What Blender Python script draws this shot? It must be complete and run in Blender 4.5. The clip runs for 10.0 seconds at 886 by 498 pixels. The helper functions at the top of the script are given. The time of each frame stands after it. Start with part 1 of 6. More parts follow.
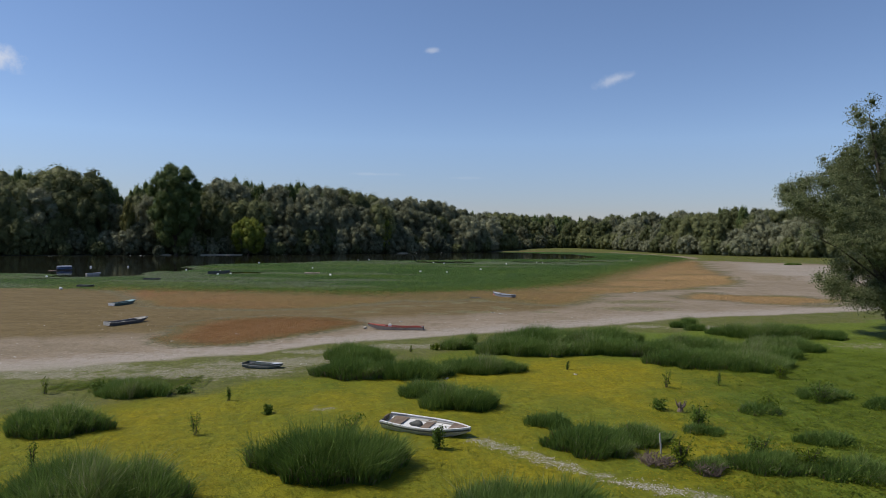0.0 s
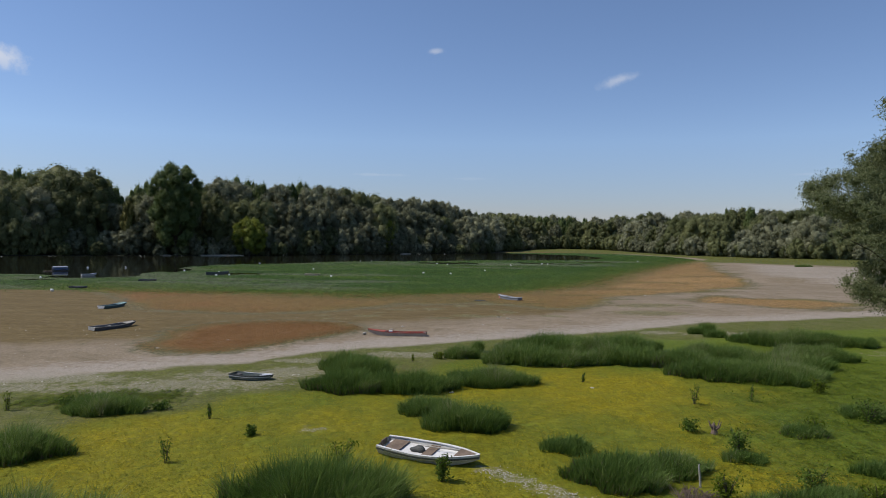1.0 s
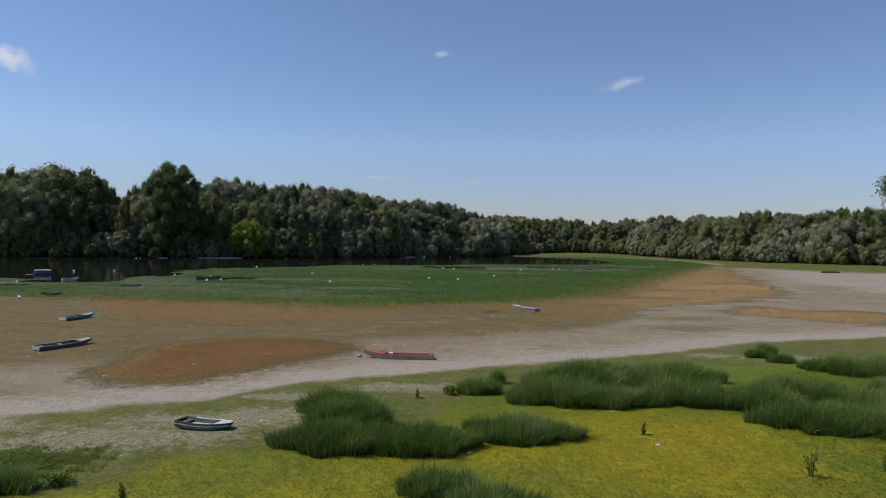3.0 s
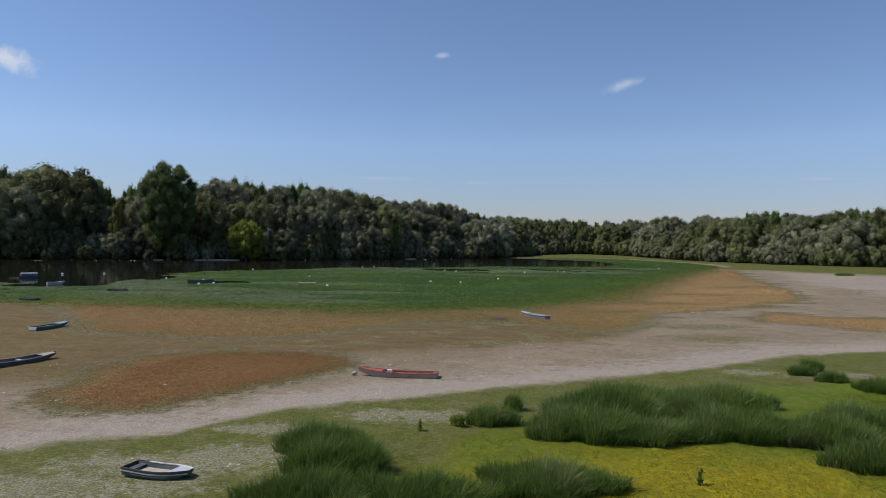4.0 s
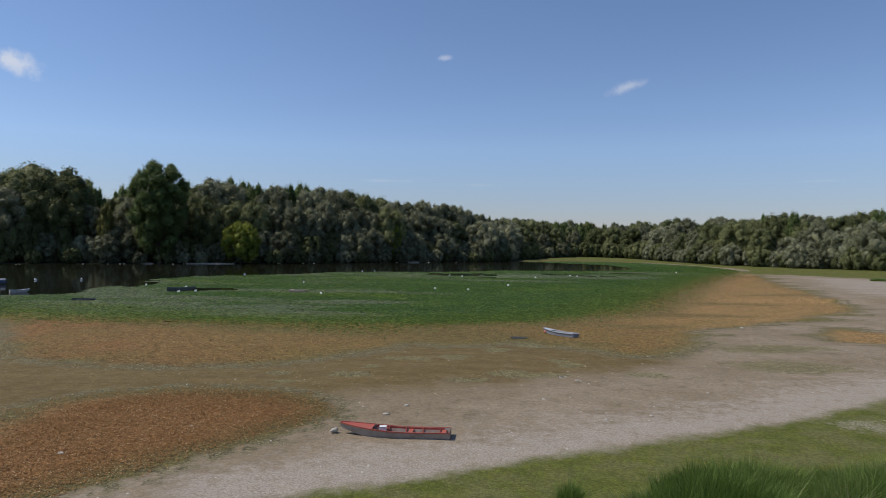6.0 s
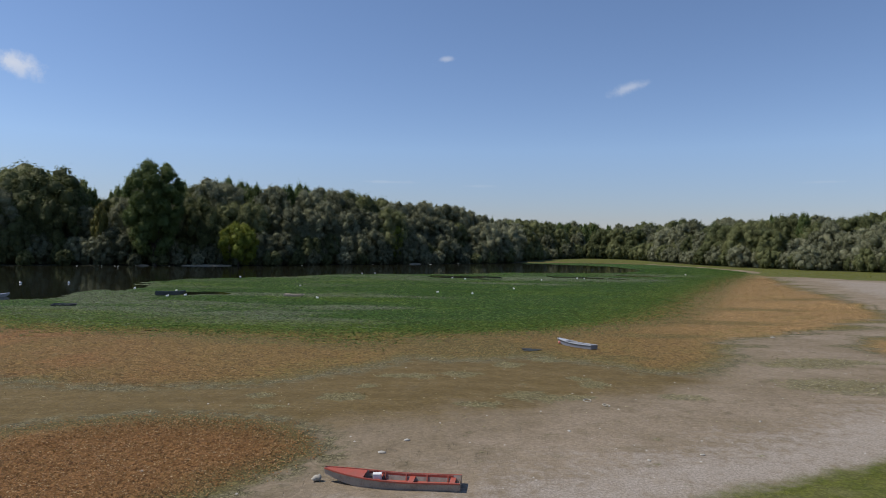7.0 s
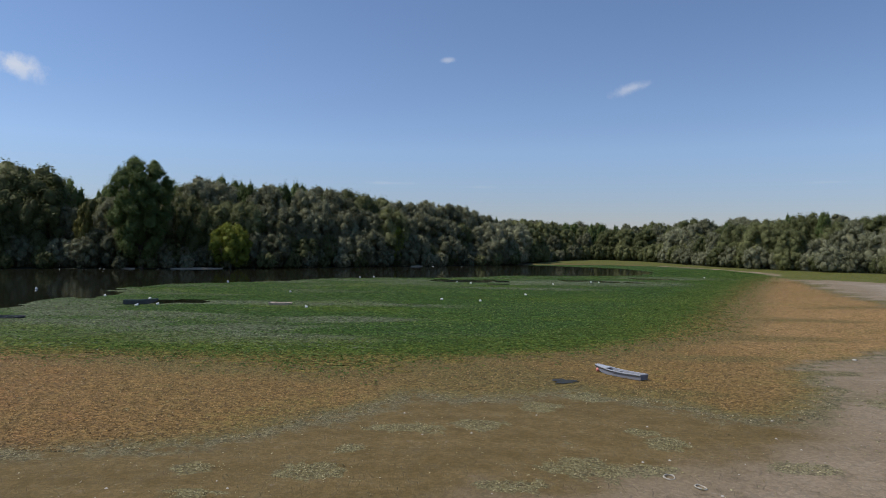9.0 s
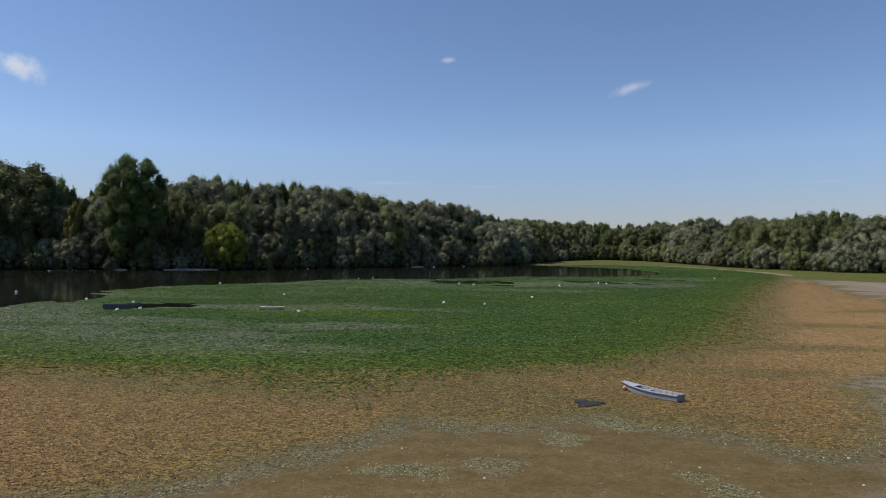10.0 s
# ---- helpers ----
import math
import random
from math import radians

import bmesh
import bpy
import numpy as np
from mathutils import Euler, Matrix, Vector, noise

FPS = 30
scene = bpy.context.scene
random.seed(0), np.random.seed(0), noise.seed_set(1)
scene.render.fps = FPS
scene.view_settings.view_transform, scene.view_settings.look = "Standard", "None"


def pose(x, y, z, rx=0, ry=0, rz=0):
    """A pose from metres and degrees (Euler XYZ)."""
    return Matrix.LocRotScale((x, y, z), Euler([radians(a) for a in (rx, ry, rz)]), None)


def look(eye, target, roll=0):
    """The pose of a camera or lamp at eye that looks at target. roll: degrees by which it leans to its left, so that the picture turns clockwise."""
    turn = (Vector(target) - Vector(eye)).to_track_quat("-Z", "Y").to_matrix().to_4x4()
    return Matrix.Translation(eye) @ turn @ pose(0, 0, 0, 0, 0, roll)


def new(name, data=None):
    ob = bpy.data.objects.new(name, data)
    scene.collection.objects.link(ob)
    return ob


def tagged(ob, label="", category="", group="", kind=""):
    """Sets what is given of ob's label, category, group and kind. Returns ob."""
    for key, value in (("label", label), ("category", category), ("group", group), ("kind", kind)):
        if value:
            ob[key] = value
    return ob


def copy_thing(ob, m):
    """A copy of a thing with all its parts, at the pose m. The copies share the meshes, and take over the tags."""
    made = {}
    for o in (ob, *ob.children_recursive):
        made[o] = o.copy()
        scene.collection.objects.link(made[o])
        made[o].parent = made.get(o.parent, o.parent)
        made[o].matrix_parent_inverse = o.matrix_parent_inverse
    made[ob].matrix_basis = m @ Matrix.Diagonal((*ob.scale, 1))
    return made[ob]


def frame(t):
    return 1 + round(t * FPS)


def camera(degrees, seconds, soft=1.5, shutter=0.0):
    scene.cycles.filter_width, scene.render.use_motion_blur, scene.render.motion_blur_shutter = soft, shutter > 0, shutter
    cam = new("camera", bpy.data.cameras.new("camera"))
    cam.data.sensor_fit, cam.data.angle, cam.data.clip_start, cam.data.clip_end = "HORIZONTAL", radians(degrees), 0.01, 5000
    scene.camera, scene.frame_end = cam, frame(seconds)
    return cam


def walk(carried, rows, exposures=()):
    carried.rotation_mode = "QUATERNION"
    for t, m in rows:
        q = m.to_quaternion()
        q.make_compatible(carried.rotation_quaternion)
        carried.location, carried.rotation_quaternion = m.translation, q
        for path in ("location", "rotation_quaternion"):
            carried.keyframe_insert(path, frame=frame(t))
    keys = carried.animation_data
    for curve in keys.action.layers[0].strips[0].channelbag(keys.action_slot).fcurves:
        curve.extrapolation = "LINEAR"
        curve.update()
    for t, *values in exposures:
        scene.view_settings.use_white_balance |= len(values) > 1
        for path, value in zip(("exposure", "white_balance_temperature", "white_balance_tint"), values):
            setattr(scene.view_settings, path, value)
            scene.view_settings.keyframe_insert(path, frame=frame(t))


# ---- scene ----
cam = camera(68.7, 10.0, soft=0.95)
PATH = [
    (0, (0.475, 0.517, 9.714), (0.437, 2.516, 9.67), 0.5),
    (0.5, (0.431, 2.201, 9.692), (0.387, 4.2, 9.65), 0.5),
    (1, (0.316, 4.206, 9.677), (0.268, 6.205, 9.635), 0.6),
    (1.5, (0.187, 6.473, 9.668), (0.134, 8.472, 9.627), 0.7),
    (2, (0.024, 8.951, 9.658), (-0.033, 10.949, 9.62), 0.8),
    (3.5, (-0.676, 17.124, 9.776), (-0.74, 19.123, 9.744), 0.8),
    (4, (-0.929, 20.143, 9.818), (-0.994, 22.142, 9.788), 0.8),
    (4.5, (-1.169, 23.299, 9.874), (-1.237, 25.298, 9.845), 0.8),
    (5, (-1.426, 26.514, 9.923), (-1.497, 28.512, 9.896), 0.8),
    (5.5, (-1.688, 29.714, 9.938), (-1.76, 31.712, 9.913), 0.8),
    (7, (-2.458, 39.174, 10.027), (-2.537, 41.173, 10.007), 0.8),
    (7.5, (-2.743, 42.312, 10.084), (-2.823, 44.31, 10.065), 0.8),
    (8, (-3.007, 45.536, 10.105), (-3.089, 47.534, 10.086), 0.8),
    (8.5, (-3.252, 48.886, 10.107), (-3.335, 50.884, 10.089), 0.8),
    (9, (-3.522, 52.179, 10.117), (-3.606, 54.177, 10.1), 0.7),
    (9.5, (-3.703, 55.437, 10.096), (-3.789, 57.435, 10.079), 0.7),
    (10, (-4.02, 58.829, 10.092), (-4.106, 60.827, 10.075), 0.6),
]
walk(cam, [(t, look(eye, target, roll)) for t, eye, target, roll in PATH], exposures=[(0.0, 0.0), (10.0, 0.0)])

# ---- sky and sun ----
SUN_TO = Vector((-0.92, 0.02, 1.20)).normalized()
SUN_ELEVATION = math.asin(SUN_TO.z)
SUN_TURN = math.atan2(SUN_TO.x, SUN_TO.y)
world = bpy.data.worlds.new("sky")
scene.world = world
world.use_nodes = True
wn, wl = world.node_tree.nodes, world.node_tree.links
wn.clear()
w_out, w_bg, w_sky = wn.new("ShaderNodeOutputWorld"), wn.new("ShaderNodeBackground"), wn.new("ShaderNodeTexSky")
w_sky.sky_type, w_sky.sun_disc = "NISHITA", False
w_sky.sun_elevation, w_sky.sun_rotation = SUN_ELEVATION, SUN_TURN
w_sky.altitude, w_sky.air_density, w_sky.dust_density, w_sky.ozone_density = 100, 1.0, 0.0, 2.5
w_bg.inputs["Strength"].default_value = 0.110
# small fair-weather clouds: (azimuth from +y to the right, elevation, half width, half height, slant, density) in degrees
CLOUDS = [(-35.9, 12.6, 2.9, 1.2, -0.22, 0.75), (-2.2, 15.75, 0.95, 0.34, 0.05, 0.40), (13.5, 13.1, 2.2, 0.66, 0.26, 0.42),
          (-7.3, 5.25, 4.0, 0.22, 0.0, 0.16), (0.7, 5.0, 2.6, 0.18, 0.0, 0.10), (28.4, 5.0, 2.4, 0.16, 0.0, 0.12)]
w_tc = wn.new("ShaderNodeTexCoord")
w_noise = wn.new("ShaderNodeTexNoise")
w_noise.inputs["Scale"].default_value, w_noise.inputs["Detail"].default_value, w_noise.inputs["Roughness"].default_value = 34.0, 7.0, 0.62
wl.new(w_tc.outputs["Generated"], w_noise.inputs["Vector"])


def w_math(op, a, b=None, clamp=False):
    n = wn.new("ShaderNodeMath")
    n.operation, n.use_clamp = op, clamp
    for k, v in enumerate((a, b)):
        if v is None:
            continue
        if isinstance(v, (int, float)):
            n.inputs[k].default_value = v
        else:
            wl.new(v, n.inputs[k])
    return n.outputs[0]


def w_dot(vec):
    n = wn.new("ShaderNodeVectorMath")
    n.operation = "DOT_PRODUCT"
    wl.new(w_tc.outputs["Generated"], n.inputs[0])
    n.inputs[1].default_value = vec
    return n.outputs["Value"]


w_total = None
for az, el, hw, hh, slant, dens in CLOUDS:
    a, e = radians(az), radians(el)
    ahead = Vector((math.sin(a) * math.cos(e), math.cos(a) * math.cos(e), math.sin(e)))
    right = Vector((math.cos(a), -math.sin(a), 0))
    up = right.cross(ahead)
    right2 = right * math.cos(slant) + up * math.sin(slant)
    up2 = up * math.cos(slant) - right * math.sin(slant)
    u = w_math("DIVIDE", w_dot(right2), radians(hw))
    v = w_math("DIVIDE", w_dot(up2), radians(hh))
    r = w_math("SQRT", w_math("ADD", w_math("MULTIPLY", u, u), w_math("MULTIPLY", v, v)))
    fall = w_math("SUBTRACT", 1.0, r, clamp=True)
    facing = w_math("GREATER_THAN", w_dot(ahead), 0.5)
    puff = w_math("MULTIPLY", w_math("SUBTRACT", w_math("MULTIPLY", w_noise.outputs["Fac"], 2.6), w_math("SUBTRACT", 1.45, w_math("MULTIPLY", fall, 1.0))), 1.6, clamp=True)
    m = w_math("MULTIPLY", w_math("MULTIPLY", w_math("MULTIPLY", w_math("POWER", fall, 0.6), puff), dens), facing)
    w_total = m if w_total is None else w_math("MAXIMUM", w_total, m)
w_mix = wn.new("ShaderNodeMix")
w_mix.data_type = "RGBA"
wl.new(w_total, w_mix.inputs["Factor"])
w_up = wn.new("ShaderNodeSeparateXYZ")
wl.new(w_tc.outputs["Generated"], w_up.inputs[0])
w_ramp = wn.new("ShaderNodeValToRGB")
for e, (p, c) in zip((w_ramp.color_ramp.elements[0], w_ramp.color_ramp.elements[1], w_ramp.color_ramp.elements.new(0.14)),
                     ((0.0, (0.50, 0.485, 0.64, 1)), (0.42, (0.98, 1.07, 1.215, 1)), (0.14, (0.85, 0.868, 1.01, 1)))):
    e.position, e.color = p, c
wl.new(w_up.outputs["Z"], w_ramp.inputs["Fac"])
w_tint = wn.new("ShaderNodeMix")
w_tint.data_type, w_tint.blend_type = "RGBA", "MULTIPLY"
w_tint.inputs["Factor"].default_value = 1.0
wl.new(w_sky.outputs[0], w_tint.inputs["A"])
wl.new(w_ramp.outputs["Color"], w_tint.inputs["B"])
wl.new(w_tint.outputs["Result"], w_mix.inputs["A"])
w_mix.inputs["B"].default_value = (6.4, 6.6, 7.1, 1)
wl.new(w_mix.outputs["Result"], w_bg.inputs["Color"])
wl.new(w_bg.outputs[0], w_out.inputs[0])

sun = new("sun", bpy.data.lights.new("sun", "SUN"))
sun.data.energy, sun.data.angle, sun.data.color = 3.85, radians(0.53), (1.0, 0.935, 0.84)
sun.matrix_world = look(SUN_TO * 400, (0, 0, 0))


# ---- materials ----
class Nodes:
    def __init__(self, name, rough=0.8, spec=0.3):
        self.mat = bpy.data.materials.new(name)
        self.mat.use_nodes = True
        self.n, self.l = self.mat.node_tree.nodes, self.mat.node_tree.links
        self.b = self.n["Principled BSDF"]
        self.out = self.n["Material Output"]
        self.b.inputs["Roughness"].default_value = rough
        self.b.inputs["Specular IOR Level"].default_value = spec
        self.geo = self.n.new("ShaderNodeNewGeometry")

    def put(self, value, socket):
        if isinstance(value, (int, float)):
            socket.default_value = value
        elif isinstance(value, tuple):
            socket.default_value = (*value, 1) if len(value) == 3 and socket.type == "RGBA" else value
        else:
            self.l.new(value, socket)

    def math(self, op, a, b=0.0, clamp=False):
        n = self.n.new("ShaderNodeMath")
        n.operation, n.use_clamp = op, clamp
        self.put(a, n.inputs[0])
        self.put(b, n.inputs[1])
        return n.outputs[0]

    def place(self, local=False, stretch=(1, 1, 1)):
        if local:
            src = self.n.new("ShaderNodeTexCoord").outputs["Object"]
        else:
            src = self.geo.outputs["Position"]
        n = self.n.new("ShaderNodeVectorMath")
        n.operation = "MULTIPLY"
        self.l.new(src, n.inputs[0])
        n.inputs[1].default_value = stretch
        return n.outputs[0]

    def noise(self, scale, detail=4.0, rough=0.55, where=None):
        n = self.n.new("ShaderNodeTexNoise")
        n.inputs["Scale"].default_value, n.inputs["Detail"].default_value, n.inputs["Roughness"].default_value = scale, detail, rough
        self.l.new(where if where is not None else self.geo.outputs["Position"], n.inputs["Vector"])
        return n.outputs["Fac"]

    def voronoi(self, scale, feature="F1", where=None, out="Distance"):
        n = self.n.new("ShaderNodeTexVoronoi")
        n.feature = feature
        n.inputs["Scale"].default_value = scale
        self.l.new(where if where is not None else self.geo.outputs["Position"], n.inputs["Vector"])
        return n.outputs[out]

    def step(self, value, lo, hi):
        n = self.n.new("ShaderNodeMapRange")
        n.interpolation_type = "SMOOTHSTEP"
        self.put(value, n.inputs["Value"])
        n.inputs["From Min"].default_value, n.inputs["From Max"].default_value = lo, hi
        return n.outputs["Result"]

    def mix(self, fac, a, b):
        n = self.n.new("ShaderNodeMix")
        n.data_type = "RGBA"
        self.put(fac, n.inputs["Factor"])
        self.put(a, n.inputs["A"])
        self.put(b, n.inputs["B"])
        return n.outputs["Result"]

    def flecks(self, colour, scale, low=0.55, high=1.4, gap=0.5, where=None):
        """Breaks a colour into leaf-sized pieces of differing brightness with dark joints."""
        cell = self.n.new("ShaderNodeSeparateColor")
        self.l.new(self.voronoi(scale, "F1", where, "Color"), cell.inputs[0])
        k = self.math("ADD", low, self.math("MULTIPLY", cell.outputs[0], high - low))
        edge = self.step(self.voronoi(scale, "DISTANCE_TO_EDGE", where), 0.0, 0.16)
        k = self.math("MULTIPLY", k, self.math("ADD", gap, self.math("MULTIPLY", edge, 1 - gap)))
        n = self.n.new("ShaderNodeMix")
        n.data_type, n.blend_type = "RGBA", "MULTIPLY"
        n.inputs["Factor"].default_value = 1.0
        self.put(colour, n.inputs["A"])
        grey = self.n.new("ShaderNodeCombineColor")
        for s in grey.inputs[:3]:
            self.l.new(k, s)
        self.l.new(grey.outputs[0], n.inputs["B"])
        return n.outputs["Result"]

    def ramp(self, value, stops):
        n = self.n.new("ShaderNodeValToRGB")
        while len(n.color_ramp.elements) < len(stops):
            n.color_ramp.elements.new(0.5)
        for e, (p, c) in zip(n.color_ramp.elements, stops):
            e.position, e.color = p, (*c, 1)
        self.put(value, n.inputs["Fac"])
        return n.outputs["Color"]

    def attr(self, name):
        n = self.n.new("ShaderNodeAttribute")
        n.attribute_name = name
        return n.outputs["Fac"]

    def random(self):
        return self.n.new("ShaderNodeObjectInfo").outputs["Random"]

    def colour(self, value):
        self.put(value, self.b.inputs["Base Color"])
        return self

    def bump(self, height, strength=0.4, distance=0.05):
        n = self.n.new("ShaderNodeBump")
        n.inputs["Strength"].default_value, n.inputs["Distance"].default_value = strength, distance
        self.put(height, n.inputs["Height"])
        self.l.new(n.outputs[0], self.b.inputs["Normal"])
        return self

    def translucent(self, share, colour):
        t, m = self.n.new("ShaderNodeBsdfTranslucent"), self.n.new("ShaderNodeMixShader")
        self.put(colour, t.inputs["Color"])
        m.inputs[0].default_value = share
        self.l.new(self.b.outputs[0], m.inputs[1])
        self.l.new(t.outputs[0], m.inputs[2])
        self.l.new(m.outputs[0], self.out.inputs["Surface"])
        return self


def painted(name, colour, dirt=(0.16, 0.13, 0.10), amount=0.45, rough=0.45, scale=3.0, metal=0.0):
    """Weathered paint, gelcoat or sheet metal: two scales of stain over one colour."""
    m = Nodes(name, rough, 0.4)
    here = m.place(True)
    big = m.noise(scale, 5, 0.6, here)
    fine = m.noise(scale * 14, 4, 0.6, here)
    streak = m.noise(scale * 2, 4, 0.6, m.place(True, (6, 6, 0.6)))
    f = m.math("MULTIPLY", m.step(m.math("ADD", m.math("MULTIPLY", big, 0.6), m.math("MULTIPLY", streak, 0.4)), 0.42, 0.68), amount)
    c = m.mix(f, colour, dirt)
    c = m.mix(m.math("MULTIPLY", m.step(fine, 0.45, 0.75), 0.25 * amount), c, tuple(0.5 * v for v in dirt))
    m.colour(c)
    m.b.inputs["Metallic"].default_value = metal
    m.put(m.math("ADD", rough - 0.1, m.math("MULTIPLY", big, 0.3)), m.b.inputs["Roughness"])
    m.bump(fine, 0.15, 0.01)
    return m.mat


def boards(name, light, dark, rough=0.8):
    """Weathered wood with a grain that runs along the thing."""
    m = Nodes(name, rough, 0.25)
    grain = m.noise(7, 6, 0.65, m.place(True, (0.6, 9, 9)))
    big = m.noise(1.7, 4, 0.6, m.place(True))
    m.colour(m.mix(m.math("MULTIPLY", m.step(big, 0.4, 0.7), 0.5), m.ramp(grain, [(0.3, dark), (0.7, light)]), tuple(0.6 * v for v in dark)))
    m.bump(grain, 0.3, 0.01)
    return m.mat


def leafage(name, stops, share=0.25, rough=0.55, vary=0.0, patch=0.0, patch_scale=0.15, spec=0.12, crown=False):
    """Leaves or blades: each leaf has its own tone, things differ a little, and patches shift the tone."""
    m = Nodes(name, rough, spec)
    tone = m.attr("tone")
    if vary:
        tone = m.math("ADD", tone, m.math("MULTIPLY", m.math("SUBTRACT", m.random(), 0.5), vary))
    if patch:
        tone = m.math("ADD", tone, m.math("MULTIPLY", m.math("SUBTRACT", m.noise(patch_scale, 3), 0.5), patch))
    if crown:
        tone = m.math("ADD", tone, m.math("MULTIPLY", m.math("SUBTRACT", m.noise(0.9, 6, 0.75), 0.5), 0.6))
        m.bump(m.noise(1.6, 5, 0.75), 0.6, 0.5)
    c = m.ramp(tone, stops)
    m.colour(c)
    m.translucent(share, c)
    return m.mat


def ground_material():
    m = Nodes("lakebed_and_meadow", 0.9, 0.2)
    at = m.attr
    wob = m.math("ADD", m.math("MULTIPLY", m.math("SUBTRACT", m.noise(0.35, 5, 0.6), 0.5), 3.6), m.math("MULTIPLY", m.math("SUBTRACT", m.noise(2.2, 5, 0.65), 0.5), 1.7))
    broad = m.noise(0.11, 5, 0.6)
    mid = m.noise(0.9, 6, 0.62)
    fine = m.noise(9.0, 6, 0.68)
    streak = m.noise(0.55, 5, 0.6, m.place(False, (0.22, 1.0, 1.0)))
    # bare mud: moist olive brown to dry grey crust
    mud = m.mix(m.step(broad, 0.35, 0.7), (0.208, 0.162, 0.106), (0.264, 0.210, 0.150))
    wet = m.mix(m.step(m.math("ADD", m.math("MULTIPLY", streak, 0.4), m.math("MULTIPLY", mid, 0.6)), 0.35, 0.66), (0.112, 0.078, 0.027), (0.168, 0.120, 0.050))
    mud = m.mix(m.step(m.math("ADD", at("wet"), m.math("MULTIPLY", m.math("SUBTRACT", m.noise(0.22, 5, 0.6), 0.5), 1.0)), 0.25, 0.8), mud, wet)
    mud = m.mix(m.math("MULTIPLY", m.step(m.noise(0.45, 6, 0.7), 0.5, 0.72), 0.5), mud, (0.110, 0.084, 0.040))
    mud = m.flecks(mud, 6.5, 0.84, 1.16, 0.92)
    pale = m.mix(m.step(fine, 0.3, 0.7), (0.215, 0.178, 0.138), (0.40, 0.35, 0.298))
    mud = m.mix(m.step(m.math("ADD", at("pale"), m.math("ADD", m.math("MULTIPLY", m.math("SUBTRACT", streak, 0.5), 1.1), m.math("MULTIPLY", m.math("SUBTRACT", m.noise(1.6, 6, 0.75), 0.5), 2.4))), 0.25, 1.15), mud, pale)
    cracks = m.math("MULTIPLY", m.math("MULTIPLY", m.step(m.voronoi(2.1, "DISTANCE_TO_EDGE", m.place(False, (1, 1, 0.2))), 0.06, 0.0), m.step(mid, 0.44, 0.62)), m.step(at("grass"), -5.0, -9.0))
    mud = m.mix(m.math("MULTIPLY", cracks, 0.20), mud, (0.07, 0.055, 0.04))
    shells = m.step(m.voronoi(2.3, "F1"), 0.10, 0.05)
    mud = m.mix(m.math("MULTIPLY", m.math("MULTIPLY", shells, m.step(mid, 0.52, 0.66)), 0.7), mud, (0.45, 0.43, 0.39))
    # dried water plants lying on the mud
    dry = m.mix(m.step(mid, 0.3, 0.7), (0.240, 0.148, 0.050), (0.205, 0.136, 0.046))
    dry = m.mix(m.step(fine, 0.42, 0.7), dry, (0.105, 0.072, 0.024))
    dry = m.mix(m.math("MULTIPLY", at("tan"), 0.75), dry, m.mix(streak, (0.30, 0.178, 0.070), (0.38, 0.245, 0.112)))
    red = m.mix(m.step(fine, 0.4, 0.75), (0.272, 0.140, 0.054), (0.192, 0.113, 0.044))
    fringe = m.flecks(m.mix(m.step(fine, 0.38, 0.62), (0.115, 0.100, 0.045), (0.215, 0.190, 0.112)), 7.0, 0.5, 1.5, 0.4)
    dry = m.mix(m.math("MULTIPLY", m.step(m.math("ADD", m.math("MULTIPLY", broad, 0.6), m.math("MULTIPLY", mid, 0.4)), 0.5, 0.68), 0.7), dry, (0.190, 0.155, 0.040))
    dry = m.mix(m.step(m.math("ADD", at("brown"), wob), 3.5, 0.0), dry, (0.150, 0.125, 0.042))
    dry = m.mix(m.math("MULTIPLY", m.step(m.math("ADD", at("olive"), m.math("MULTIPLY", m.math("SUBTRACT", m.noise(0.3, 6, 0.65, m.place(False, (0.3, 1.0, 1.0))), 0.5), 1.6)), 0.1, 1.0), 0.72), dry, (0.128, 0.108, 0.036))
    dry = m.mix(m.math("MULTIPLY", at("rust"), m.step(broad, 0.35, 0.65)), dry, (0.24, 0.120, 0.045))
    dry, red = m.flecks(dry, 6.0, 0.50, 1.58, 0.55), m.flecks(m.mix(m.step(m.math("ADD", at("red"), wob), 4.2, 0.6), red, (0.128, 0.108, 0.040)), 9.0, 0.62, 1.45, 0.6)
    d_brown = m.math("ADD", m.math("ADD", at("brown"), wob), m.math("MULTIPLY", m.math("MULTIPLY", m.math("SUBTRACT", m.noise(0.16, 5, 0.6, m.place(False, (0.25, 1.0, 1.0))), 0.5), 26.0), at("tan")))
    d_red = m.math("ADD", at("red"), m.math("MULTIPLY", wob, 0.8))
    c = m.mix(m.math("MULTIPLY", m.step(d_brown, -2.2, -0.4), m.step(mid, 0.38, 0.54)), mud, fringe)
    c = m.mix(m.step(d_brown, -0.6, 2.2), c, dry)
    c = m.mix(m.math("MULTIPLY", m.step(d_red, -1.6, -0.2), m.step(mid, 0.4, 0.55)), c, fringe)
    c = m.mix(m.step(d_red, -0.3, 0.9), c, red)
    debris = m.math("MULTIPLY", m.step(m.math("ADD", at("debris"), m.math("MULTIPLY", m.math("SUBTRACT", mid, 0.5), 2.2)), 0.28, 0.52), m.step(fine, 0.38, 0.52))
    c = m.mix(m.math("MULTIPLY", debris, 0.85), c, m.flecks((0.175, 0.165, 0.085), 9.0, 0.35, 1.9, 0.4))
    # the shore's thin green and the flowering meadow
    d_grass = m.math("ADD", at("grass"), m.math("MULTIPLY", wob, 0.8))
    thin = m.mix(m.step(mid, 0.35, 0.65), (0.080, 0.094, 0.013), (0.114, 0.120, 0.021))
